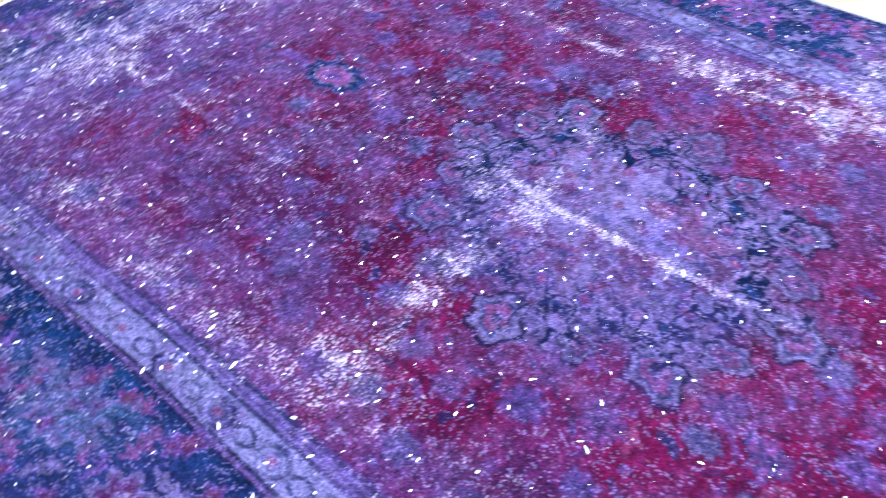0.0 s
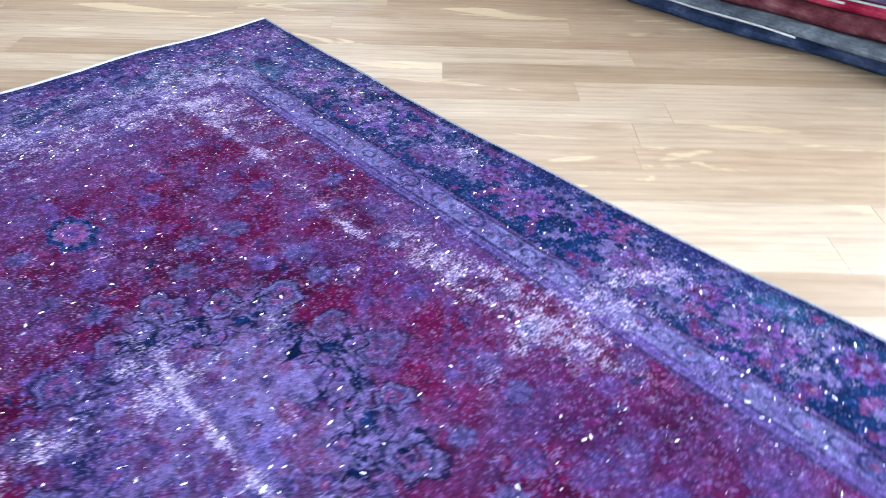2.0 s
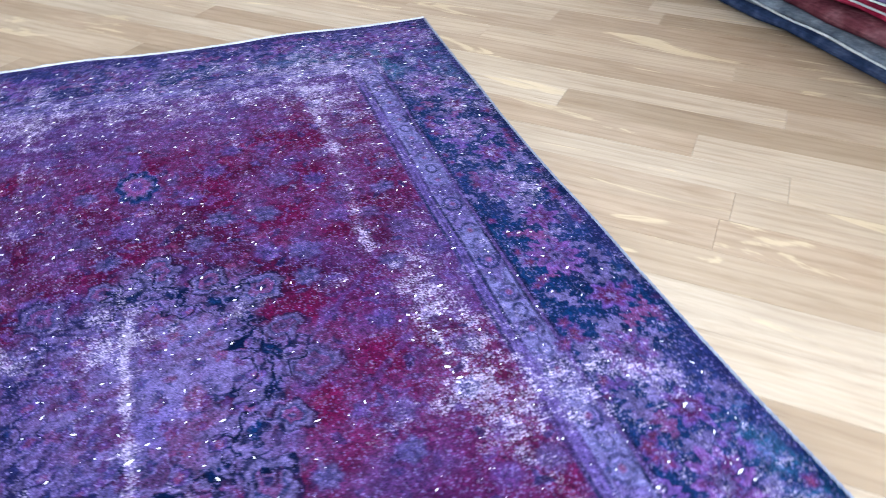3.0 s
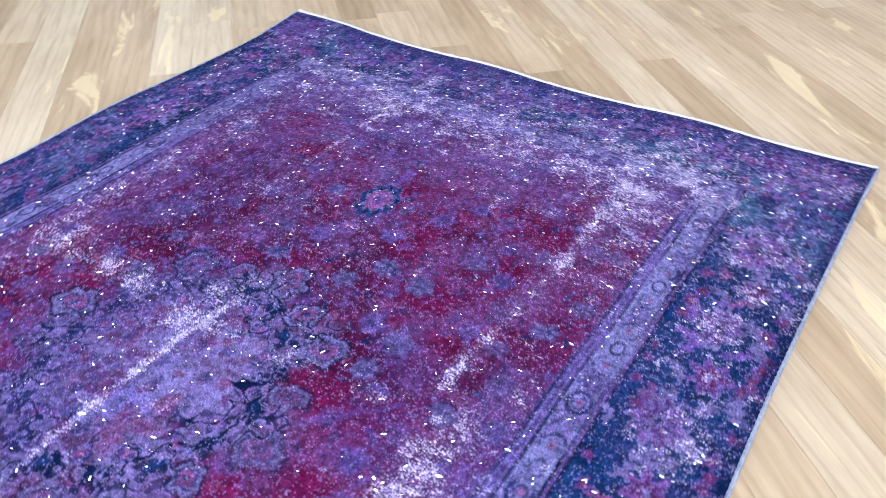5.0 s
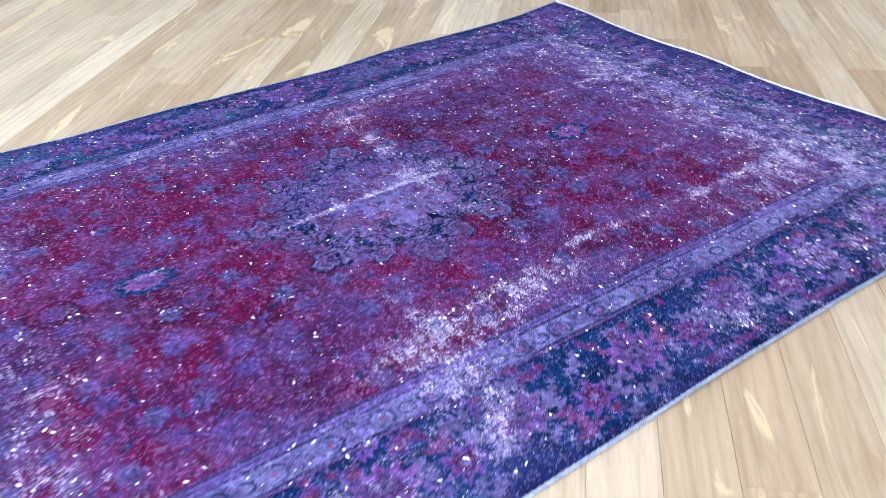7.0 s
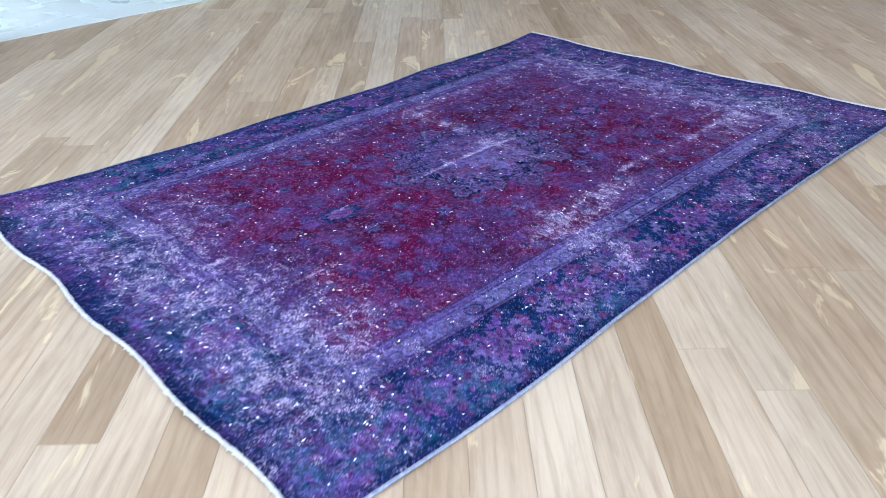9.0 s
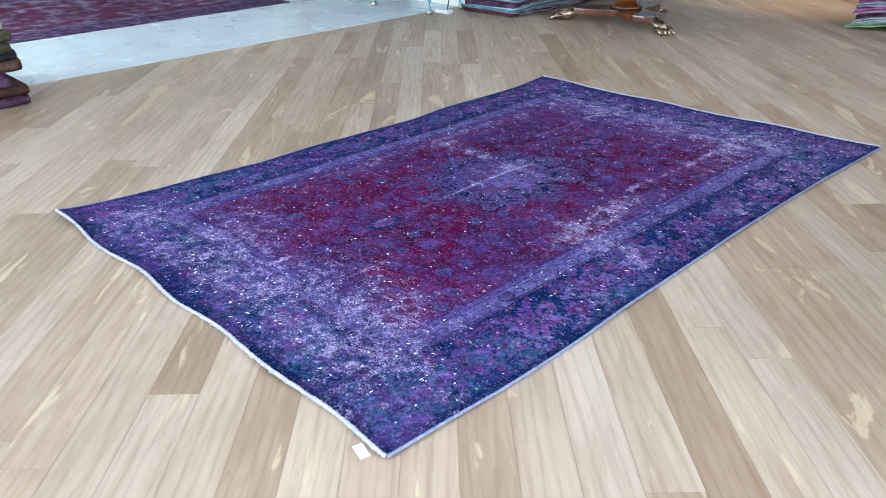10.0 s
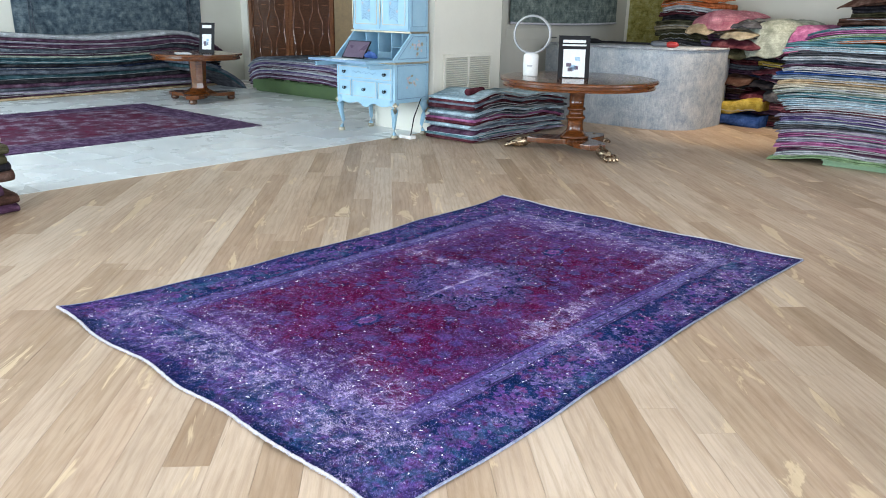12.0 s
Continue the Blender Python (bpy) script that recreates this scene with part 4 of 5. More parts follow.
# low pile on a green pallet before the dark doors
pallet("pallet", at_pq(-7.2, 5.02, 0.0, 45), 2.15, 0.95, 0.23, PALLET, "green painted wooden pallet under folded rugs")
rug_stack(at_pq(-7.3, 5.0, 0.232, 45), names("plum lilac plum lilac purple silver plum lilac purple lilac grey-blue slate"), 2.3, 0.98, 0.030, "pallet pile by doors", jitter=0.02, plies=1, seed=4,
          where="in a low pile on a green pallet", sag=lambda x, l: -0.14 * math.exp(-x / 0.16) - 0.06 * math.exp(-(2.3 - x) / 0.2))

# square bundle against the pier
rug_stack(at_pq(-1.45, 3.60, 0.0, 135), names("maroon lilac teal pale_blue plum grey-blue pale_blue maroon magenta slate pale_blue charcoal maroon grey-blue maroon pale_blue"), 1.75, 0.66, 0.0305, "bundle by the pier", jitter=0.035, ripple=0.95, cords=0.9, spread=0.45,
          plies=2, seed=5, where="in a square bundle against the pier", sag=lambda x, l: 0.05 * l * math.sin(x * 2.2 + 0.5) - 0.02 * l * math.cos(x * 7))
ob = part("rolled_rug", lathe([(0.01, 0.0), (0.034, 0.004), (0.036, 0.02), (0.036, 0.30), (0.034, 0.318), (0.01, 0.32)], 20), wool("maroon"), smooth=True)
ob.matrix_world = at_pq(-1.62, 3.72, 0.512, 135) @ pose(0, 0, 0, 0, 90, 8)
tagged(ob, "small rolled maroon rug on the bundle", "rug")

# tall stack on a pale green pallet
pallet("pallet", at_pq(1.52, 5.16, 0.0, 45), 1.7, 1.1, 0.11, PALLET_PALE, "pale green wooden pallet under a tall stack")
rug_stack(at_pq(1.06, 5.08, 0.055, 45), names("green silver plum magenta lilac magenta lilac charcoal grey-blue purple lilac maroon silver pale_blue pale_blue teal sage beige sand grey-blue royal_blue silver plum slate silver charcoal pale_blue teal"), 2.2, 1.15, 0.0395, "tall folded stack", jitter=0.03, plies=2, ripple=0.4, cords=0.7, seed=6, where="in a tall stack", drift=0.055,
          sag=lambda x, l: -0.06 * (1 - 0.4 * l) * math.exp(-x / 0.25) + 0.012 * math.sin(x * 3 + l * 2))
rug_stack(at_pq(1.20, 5.14, 1.125, 45), names("orange teal green magenta teal"), 2.0, 1.05, 0.030, "tall folded stack", jitter=0.05, plies=2, seed=7, where="on top of a tall stack",
          sag=lambda x, l: -0.09 * math.exp(-x / 0.25))

# heap along the back wall
rug_stack(at_pq(-1.42, 7.55, 0.0, 45), names("black charcoal olive black khaki olive olive charcoal black olive olive khaki olive black olive charcoal olive olive khaki olive black maroon silver orange"), 0.72, 0.95, 0.064, "heap along the back wall",
          jitter=0.05, plies=2, seed=8, where="in a heap along the back wall", sag=lambda x, l: 0.03 * math.sin(x * 5))
rug_stack(at_pq(-0.72, 7.50, 0.0, 45), names("slate plum navy maroon charcoal plum brown maroon plum charcoal navy plum slate maroon charcoal plum purple plum sand"), 0.80, 1.0, 0.066, "heap along the back wall", jitter=0.06, plies=2, seed=9,
          where="in a heap along the back wall", sag=lambda x, l: -0.06 * l * x)
rug_stack(at_pq(0.05, 7.45, 0.0, 45), names("maroon brown plum pink maroon plum brown charcoal pink plum charcoal black mustard black magenta mustard maroon pink"), 0.9, 1.0, 0.064, "heap along the back wall", jitter=0.07, plies=2, seed=10,
          where="in a heap along the back wall", sag=lambda x, l: -0.10 * l * x)
rug_stack(at_pq(0.95, 7.4, 0.0, 45), names("plum charcoal black slate brown black charcoal plum black brown slate black maroon black brown charcoal brown black brown olive black brown"), 1.4, 1.0, 0.074, "heap along the back wall", jitter=0.07, plies=2, seed=11,
          where="in a heap along the back wall", sag=lambda x, l: 0.02 * math.sin(x * 4))


def draped_rug(m, colour, width, length, top, fall, seed, label, droop=0.42):
    """A rug thrown over the heap: it lies back over the top and hangs in a rounded tongue."""
    r = random.Random(seed)
    bm = bmesh.new()
    nu, nv = 18, 26
    grid = []
    for side in (0, 1):
        g = []
        for i in range(nu + 1):
            row = []
            for j in range(nv + 1):
                u, v = i / nu - 0.5, j / nv
                s = v * length * (1 - 0.16 * v * abs(2 * u) ** 3)
                bend = 0.22
                flat = length - fall
                if s < flat:
                    y, z = flat - s, 0.0
                else:
                    a = min((s - flat) / bend, 1.25)
                    y, z = -bend * math.sin(a), -bend * (1 - math.cos(a)) - max(0, s - flat - 1.25 * bend) * 0.9
                    y -= max(0, s - flat - 1.25 * bend) * 0.3
                z -= droop * u * u * width + 0.10 * abs(u) * v
                z += 0.02 * noise.noise((u * 5, v * 5, seed)) + (0.0 if side else -0.014)
                row.append(bm.verts.new((u * width * (1 - 0.12 * v), y + 0.02 * noise.noise((u * 4, v * 4, seed + 5)), top + z)))
            g.append(row)
        grid.append(g)
    for side in (0, 1):
        g = grid[side]
        for i in range(nu):
            for j in range(nv):
                q = (g[i][j], g[i + 1][j], g[i + 1][j + 1], g[i][j + 1])
                bm.faces.new(q if side else q[::-1])
    a, b = grid
    for i in range(nu):
        bm.faces.new((a[i][0], a[i + 1][0], b[i + 1][0], b[i][0]))
        bm.faces.new((a[i + 1][nv], a[i][nv], b[i][nv], b[i + 1][nv]))
    for j in range(nv):
        bm.faces.new((a[0][j + 1], a[0][j], b[0][j], b[0][j + 1]))
        bm.faces.new((a[nu][j], a[nu][j + 1], b[nu][j + 1], b[nu][j]))
    bmesh.ops.recalc_face_normals(bm, faces=bm.faces)
    ob = part("draped_rug", bm, wool(colour), smooth=True)
    ob.matrix_world = m
    return tagged(ob, label, "rug", "heap along the back wall")


draped_rug(at_pq(-0.55, 7.55, 0, 40), "pink", 0.68, 1.1, 1.40, 0.36, 1, "salmon pink rug thrown over the heap")
draped_rug(at_pq(0.18, 7.50, 0, 30), "sage", 0.68, 1.2, 1.30, 0.58, 2, "faded sage green rug thrown over the heap")
draped_rug(at_pq(0.55, 7.46, 0, 35), "magenta", 0.72, 1.1, 1.24, 0.45, 3, "magenta rug thrown over the heap")
draped_rug(at_pq(-1.05, 7.60, 0, 45), "orange", 0.75, 0.9, 1.62, 0.16, 4, "orange red rug lying on the heap")
draped_rug(at_pq(-0.72, 7.46, 0, 48), "sand", 0.45, 0.9, 1.26, 0.26, 5, "sand coloured rug folded over the heap")
draped_rug(at_pq(1.40, 7.40, 0, 45), "brown", 1.20, 1.0, 1.62, 0.22, 6, "dark brown rug thrown over the heap")

r = random.Random(77)
for k in range(16):
    colour = names("maroon charcoal plum black brown navy maroon slate brown plum olive plum maroon black khaki charcoal")[k]
    top, p = 0.42 + 0.055 * k + r.uniform(-0.03, 0.03), r.uniform(-0.30, 0.95)
    draped_rug(at_pq(p, 7.40 - r.uniform(0, 0.08), 0, 45 + r.uniform(-22, 10)), colour, r.uniform(0.40, 0.75), 0.7, top, r.uniform(0.14, 0.26), 20 + k, f"{colour} rug end hanging out of the heap", 0.12)
# white shutter beside the heap
shutter = thing("window_shutter", at_pq(2.0, Q_MAX, 0.0, 45), "white painted shutter on the back wall", "shutter", kind="structure")
part("leaf", block(0.0, 1.3, -0.04, -0.002, 0.9, 2.6, 0.004), WHITE, shutter)
for x in (0.0, 0.62, 1.22):
    part("stile", block(x, x + 0.08, -0.062, -0.0405, 0.9, 2.6, 0.004), WHITE, shutter)
light = thing("ceiling_downlight", pose((0.55 - 6.3) * R2, (0.55 + 6.3) * R2, CEIL - 0.03), "round white ceiling downlight", "lamp")
part("trim_ring", lathe([(0.06, 0.029), (0.085, 0.028), (0.09, 0.015), (0.085, 0.0), (0.07, 0.0), (0.062, 0.02)], 28), WHITE, light, smooth=True)

# blue and mustard rugs on the floor beside the grey counter
rug_stack(at_pq(-0.42, 7.16, 0.0, 43), names("royal_blue mustard"), 0.68, 0.38, 0.15, "two folded by the counter", jitter=0.02, plies=1, seed=12, where="on the oak floor by the counter", sag=lambda x, l: 0.05 * l * (x / 0.6) ** 2)

# ---- grey carpet wrapped round a counter ----


def build_counter():
    root = thing("display_counter", at_pq(0, 0, 0), "counter wrapped in a worn pale grey-blue carpet", "counter")
    out = [(-2.25, 7.30), (-2.25, 6.12), (-1.6, 6.0)]
    for k in range(11):
        a = -math.pi / 2 + 0.06 + k * (math.pi / 2 - 0.06) / 10
        out.append((-0.84 + 0.60 * math.cos(a), 6.60 + 0.58 * math.sin(a)))
    out += [(-0.22, 7.05), (-0.26, 7.30)]
    bm = bmesh.new()
    rings = []
    for iz in range(15):
        z = 0.945 * iz / 14
        ring = []
        for k, (x, y) in enumerate(out):
            push = 0.012 * noise.noise((k * 0.8, z * 4, 3))
            tuck = 0.02 if iz == 14 else 0.0
            ring.append(bm.verts.new((x * 1.0 + push - tuck * 0.3, y - push + tuck, z + (0.008 * noise.noise((k * 0.9, 0, 9)) if iz == 14 else 0))))
        rings.append(ring)
    n = len(out)
    for a, b in zip(rings, rings[1:]):
        for k in range(n):
            bm.faces.new((a[k], a[(k + 1) % n], b[(k + 1) % n], b[k]))
    bm.faces.new(rings[-1])
    bmesh.ops.recalc_face_normals(bm, faces=bm.faces)
    m, nt, b = nodes_of("faded_grey_carpet", 0.95)
    v, _ = coords(nt, (1, 1, 1))
    a = noise_tex(nt, v, 6.0, 10, 0.85)
    v2, _ = coords(nt, (14, 14, 70))
    col = ramp(nt, a, ((0.32, (0.24, 0.29, 0.37)), (0.48, (0.45, 0.49, 0.54)), (0.62, (0.64, 0.65, 0.65))))
    col = mix(nt, col, ramp(nt, noise_tex(nt, v2, 3.0, 4, 0.7), ((0.3, (0.62, 0.64, 0.68)), (0.7, (1.15, 1.15, 1.12)))), 0.8, "MULTIPLY")
    v3, _ = coords(nt, (60, 60, 5))
    col = mix(nt, col, ramp(nt, noise_tex(nt, v3, 2.0, 4, 0.7), ((0.3, (0.66, 0.68, 0.72)), (0.7, (1.18, 1.17, 1.14)))), 0.7, "MULTIPLY")
    nt.links.new(col, b.inputs["Base Color"])
    bump(nt, b, a, 0.4, 0.006)
    part("carpet_cover", bm, m, root, smooth=True)
    # the carpet's bound upper edge
    part("edge_cord", sweep([(x, y, 0.94) for x, y in out], 0.012, 8), wool("silver"), root, "pale bound edge", True)
    return root


build_counter()

# a long black tool with a red end on the counter
tool = thing("rug_shaver", at_pq(-1.9, 6.28, 0.985, 45), "black tubular hand tool with a red end on the counter", "tool")
part("grip", sweep([(0, 0, 0), (0.04, 0, 0.005), (0.28, 0, 0.006), (0.36, 0, 0.0)], [0.022, 0.032, 0.032, 0.02], 14), BLACK, tool, smooth=True)
part("tube", sweep([(0.34, 0, 0), (1.06, 0.05, 0.0)], 0.013, 12), BLACK, tool, smooth=True)
part("motor", sweep([(1.02, 0.05, 0), (1.05, 0.05, 0), (1.20, 0.06, 0), (1.23, 0.06, 0)], [0.016, 0.032, 0.032, 0.022], 16), paint("grey_plastic", (0.10, 0.11, 0.13), (0.14, 0.15, 0.17), 0.4), tool, smooth=True)
part("red_cap", sweep([(1.22, 0.06, 0), (1.24, 0.06, 0), (1.33, 0.06, 0), (1.36, 0.06, 0)], [0.022, 0.036, 0.034, 0.016], 16), RED, tool, "red end cap", True)

# ---- round tables ----


def round_table(m, dia, height, column, feet, faceted, label):
    root = thing("round_table", m, label, "table")
    R, h = dia / 2, height
    part("tabletop", lathe([(R - 0.03, h - 0.034), (R - 0.004, h - 0.032), (R, h - 0.024), (R - 0.003, h - 0.012), (R - 0.010, h - 0.004), (R - 0.03, h), (0.01, h)], 72), MAHOGANY, root, smooth=False)
    part("apron", lathe([(R - 0.05, h - 0.085), (R - 0.030, h - 0.083), (R - 0.028, h - 0.070), (R - 0.035, h - 0.060), (R - 0.035, h - 0.0345)], 72), MAHOGANY, root)
    part("column", lathe(column, 8 if faceted else 36), MAHOGANY, root, smooth=not faceted)
    # three-cornered platform with hollow sides
    out = []
    for k in range(3):
        a = k * math.tau / 3 + feet[0]
        for j in range(-6, 7):
            b = a + j * math.pi / 18
            f = abs(j) / 6
            rad = feet[1] * (1 - 0.0 * f) if f < 0.2 else feet[1] * (1 - 0.66 * math.sin((f - 0.2) / 0.8 * math.pi / 2))
            out.append((rad * math.cos(b), rad * math.sin(b)))
    part("platform", prism(out, feet[2], feet[2] + 0.05, 0.006), MAHOGANY, root)
    for k in range(3):
        a = k * math.tau / 3 + feet[0]
        if faceted:
            bm = lathe([(0.035, 0.0), (0.052, 0.012), (0.058, 0.035), (0.052, 0.058), (0.036, feet[2] + 0.001)], 20, None, pose(feet[1] * 0.93 * math.cos(a), feet[1] * 0.93 * math.sin(a), 0))
            part("bun_foot", bm, DARKDOOR, root, "dark turned bun foot", True)
        else:
            # a lion's paw: instep, four toes and claws
            bm = bmesh.new()
            sweep([(0, 0, 0.075), (0.04, 0, 0.062), (0.10, 0, 0.048), (0.15, 0, 0.034)], [0.032, 0.045, 0.047, 0.030], 14, bm)
            for t in range(4):
                y = (t - 1.5) * 0.027
                sweep([(0.10, y * 0.8, 0.045), (0.145, y, 0.042), (0.185, y * 1.1, 0.024), (0.200, y * 1.1, 0.008)], [0.016, 0.019, 0.016, 0.006], 9, bm)
            sweep([(-0.03, 0, 0.095), (0.01, 0.0, 0.10), (0.06, 0, 0.085)], [0.012, 0.024, 0.01], 10, bm)
            for v in bm.verts:
                v.co.z = max(v.co.z, 0.0)
            bmesh.ops.transform(bm, matrix=pose((feet[1] - 0.02) * math.cos(a), (feet[1] - 0.09) * math.sin(a), 0, 0, 0, math.degrees(a)) @ Matrix.Diagonal((1.3, 1.3, 1.1, 1)), verts=bm.verts)
            part("paw_foot", bm, BRASSPAW, root, "cast brass lion paw foot", True)
    return root


turned = [(r * 0.82, z) for r, z in [(0.15, 0.125), (0.175, 0.135), (0.175, 0.150), (0.15, 0.165), (0.125, 0.185), (0.105, 0.205), (0.098, 0.235), (0.096, 0.29), (0.100, 0.315), (0.116, 0.322), (0.120, 0.335), (0.116, 0.348), (0.098, 0.355), (0.088, 0.37), (0.086, 0.40),
          (0.108, 0.405), (0.112, 0.418), (0.105, 0.43), (0.088, 0.435), (0.090, 0.50), (0.098, 0.60), (0.12, 0.645), (0.16, 0.66)]]
round_table(at_pq(-0.54, 4.12, 0.0, 45), 1.54, 0.72, turned, (math.pi / 2, 0.47, 0.078), False, "polished mahogany round pedestal table with brass paw feet")
facet = [(0.26, 0.11), (0.24, 0.125), (0.15, 0.165), (0.115, 0.19), (0.108, 0.26), (0.118, 0.48), (0.125, 0.56), (0.15, 0.615)]
round_table(at_pq(-6.50, 3.58, 0.0, 45), 1.26, 0.68, facet, (-0.75, 0.50, 0.07), True, "mahogany round table with faceted column on marble")


def standing_board(m, w, h, label, bars, picture):
    root = thing("standing_sign", m, label, "sign")
    tilt = pose(0, 0, 0, -12, 0, 0)

    def piece(name, x0, x1, z0, z1, y0, y1, material, text=""):
        bm = block(x0, x1, y0, y1, z0, z1, 0.0006)
        bmesh.ops.transform(bm, matrix=tilt, verts=bm.verts)
        part(name, bm, material, root, text)
    piece("board", -w / 2, w / 2, 0.0, h, 0.0, 0.006, BLACK)
    for k, (x0, x1, z0, z1) in enumerate(bars):
        piece("lettering_bar", x0 * w, x1 * w, z0 * h, z1 * h, -0.0022, -0.0002, PAPER, "white printed bar")
    x0, x1, z0, z1 = picture
    piece("print", x0 * w, x1 * w, z0 * h, z1 * h, -0.0022, -0.0002, PAPER, "pale printed page")
    r = random.Random(4)
    for k in range(6):
        x, z = r.uniform(x0 + 0.08, x1 - 0.3), r.uniform(z0 + 0.1, z1 - 0.2)
        piece("print_patch", x * w, (x + 0.16) * w, z * h, (z + 0.09) * h, -0.0032, -0.0023, CYANPRINT if k % 2 else SCREEN)
    bm = block(-w * 0.3, w * 0.3, 0.0, 0.13, 0.0, 0.004, 0.001)
    part("stand", bm, BLACK, root)
    return root


standing_board(at_pq(-0.52, 3.98, 0.721, 82), 0.30, 0.40, "black standing card with white lettering bars and a print", ((-0.36, 0.36, 0.83, 0.90), (-0.38, 0.38, 0.755, 0.795)), (-0.34, 0.36, 0.02, 0.68))
standing_board(at_pq(-6.30, 3.62, 0.681, 80), 0.22, 0.42, "black standing card with printed panels", ((-0.3, 0.3, 0.82, 0.92),), (-0.3, 0.3, 0.12, 0.62))
ob = part("paper_sheet", block(-0.16, 0.16, -0.1, 0.1, 0.681, 0.689, 0.001), PAPER)
ob.matrix_world = at_pq(-6.35, 3.28, 0, 20)
tagged(ob, "loose white leaflets on the round table", "paper")

# bladeless fan
fan = thing("bladeless_fan", at_pq(-0.95, 3.88, 0.721, 72), "white and silver bladeless loop fan on the table", "fan")
part("base", lathe([(0.070, 0.0), (0.074, 0.004), (0.074, 0.18), (0.070, 0.20), (0.05, 0.215)], 32), WHITE, fan, smooth=True)
bm = bmesh.new()
rings = []
for i in range(56):
    a = i * math.tau / 56
    ring = []
    for k in range(12):
        t = k * math.tau / 12
        rad = 0.176 + 0.011 * math.cos(t) + 0.004 * math.sin(t)
        ring.append(bm.verts.new((rad * math.cos(a), 0.036 * math.sin(t), 0.39 + rad * math.sin(a))))
    rings.append(ring)
for i in range(56):
    for k in range(12):
        bm.faces.new((rings[i][k], rings[i][(k + 1) % 12], rings[(i + 1) % 56][(k + 1) % 12], rings[(i + 1) % 56][k]))
bmesh.ops.recalc_face_normals(bm, faces=bm.faces)
part("loop", bm, paint("silver_plastic", (0.36, 0.38, 0.40), (0.46, 0.48, 0.50), 0.25), fan, "silver loop", True)
part("label_plate", block(-0.025, 0.025, -0.0765, -0.0745, 0.09, 0.105, 0.0004), paint("grey_print", (0.4, 0.4, 0.42), (0.45, 0.45, 0.47)), fan)

# ---- painted secretary desk ----


def build_desk():
    root = thing("secretary_desk", at_pq(-3.08, 3.21, 0.0, 45), "pale blue painted secretary desk with gilt feet, flap open", "desk")
    W, D = 0.90, 0.53

    def add(name, x0, x1, y0, y1, z0, z1, material=DESKBLUE, parent=root, bevel=0.004, label=""):
        return part(name, block(x0, x1, y0, y1, z0, z1, bevel), material, parent, label)

    # cabriole legs
    for x, y, sx, sy in ((0.045, 0.045, -1, -1), (W - 0.045, 0.045, 1, -1), (0.045, D - 0.045, -1, 1), (W - 0.045, D - 0.045, 1, 1)):
        o = lambda d, z: (x + sx * d, y + sy * d * 0.7, z)
        leg = part("leg", sweep([o(0.0, 0.40), o(0.012, 0.355), o(0.022, 0.31), o(0.012, 0.22), o(-0.006, 0.12), o(0.004, 0.06), o(0.012, 0.035)], [0.042, 0.048, 0.043, 0.027, 0.019, 0.019, 0.026], 12), DESKBLUE, root, smooth=True)
        part("claw_foot", lathe([(0.022, 0.0), (0.034, 0.008), (0.038, 0.022), (0.032, 0.038), (0.018, 0.048)], 14, None, pose(*o(0.012, 0.0))), GILT, leg, "gilt ball foot", True)
        part("knee_carving", sweep([o(0.03, 0.385), o(0.045, 0.35), o(0.045, 0.31), o(0.026, 0.25)], [0.014, 0.030, 0.026, 0.008], 9), GILT, leg, "gilt carved knee", True)
    # lower case
    add("carcass", 0.0, W, 0.012, D, 0.375, 0.79)
    # shaped apron
    out = [(0.05, 0.375)]
    for k in range(21):
        t = k / 20
        out.append((0.05 + 0.80 * t, 0.355 - 0.028 * abs(math.sin(t * math.pi * 3)) - (0.02 if 8 < k < 12 else 0)))
    out += [(0.85, 0.375)]
    bm = prism(out, 0.0, 0.018)
    bmesh.ops.transform(bm, matrix=Matrix(((1, 0, 0, 0), (0, 0, 1, 0.012), (0, 1, 0, 0), (0, 0, 0, 1))), verts=bm.verts)
    bmesh.ops.recalc_face_normals(bm, faces=bm.faces)
    part("apron", bm, DESKBLUE, root)

    def drawer(x0, x1, z0, z1, pulls):
        d = add("drawer", x0, x1, 0.0, 0.0115, z0, z1, DESKBLUE, root, 0.003)
        for a0, a1, b0, b1 in ((x0 + 0.012, x1 - 0.012, z0 + 0.010, z0 + 0.014), (x0 + 0.012, x1 - 0.012, z1 - 0.014, z1 - 0.010), (x0 + 0.010, x0 + 0.014, z0 + 0.010, z1 - 0.010), (x1 - 0.014, x1 - 0.010, z0 + 0.010, z1 - 0.010)):
            part("gilt_line", block(a0, a1, -0.003, -0.0005, b0, b1, 0), GILT, d)
        for x in pulls:
            z = (z0 + z1) / 2
            bm = sweep([(x - 0.024, -0.008, z + 0.010), (x - 0.022, -0.016, z - 0.010), (x, -0.018, z - 0.018), (x + 0.022, -0.016, z - 0.010), (x + 0.024, -0.008, z + 0.010)], 0.005, 7)
            sweep([(x, -0.0025, z + 0.002), (x, -0.012, z + 0.002)], [0.012, 0.008], 9, bm)
            part("pull", bm, BLACK, d, "dark drop pull", True)
    drawer(0.035, W - 0.035, 0.60, 0.735, (0.14, W - 0.14))
    drawer(0.035, 0.245, 0.405, 0.585, (0.14,))
    drawer(0.26, 0.64, 0.405, 0.585, (0.45,))
    drawer(0.655, W - 0.035, 0.405, 0.585, (0.76,))
    part("scroll", sweep([(0.26 + 0.02 * k, -0.002, 0.668 + 0.012 * math.sin(k * 1.5)) for k in range(20)], 0.0018, 6), DESKEDGE, root, "painted scroll")
    add("case_moulding", -0.012, W + 0.012, 0.0, D, 0.775, 0.795, GILT, root, 0.004, "gilt moulding")
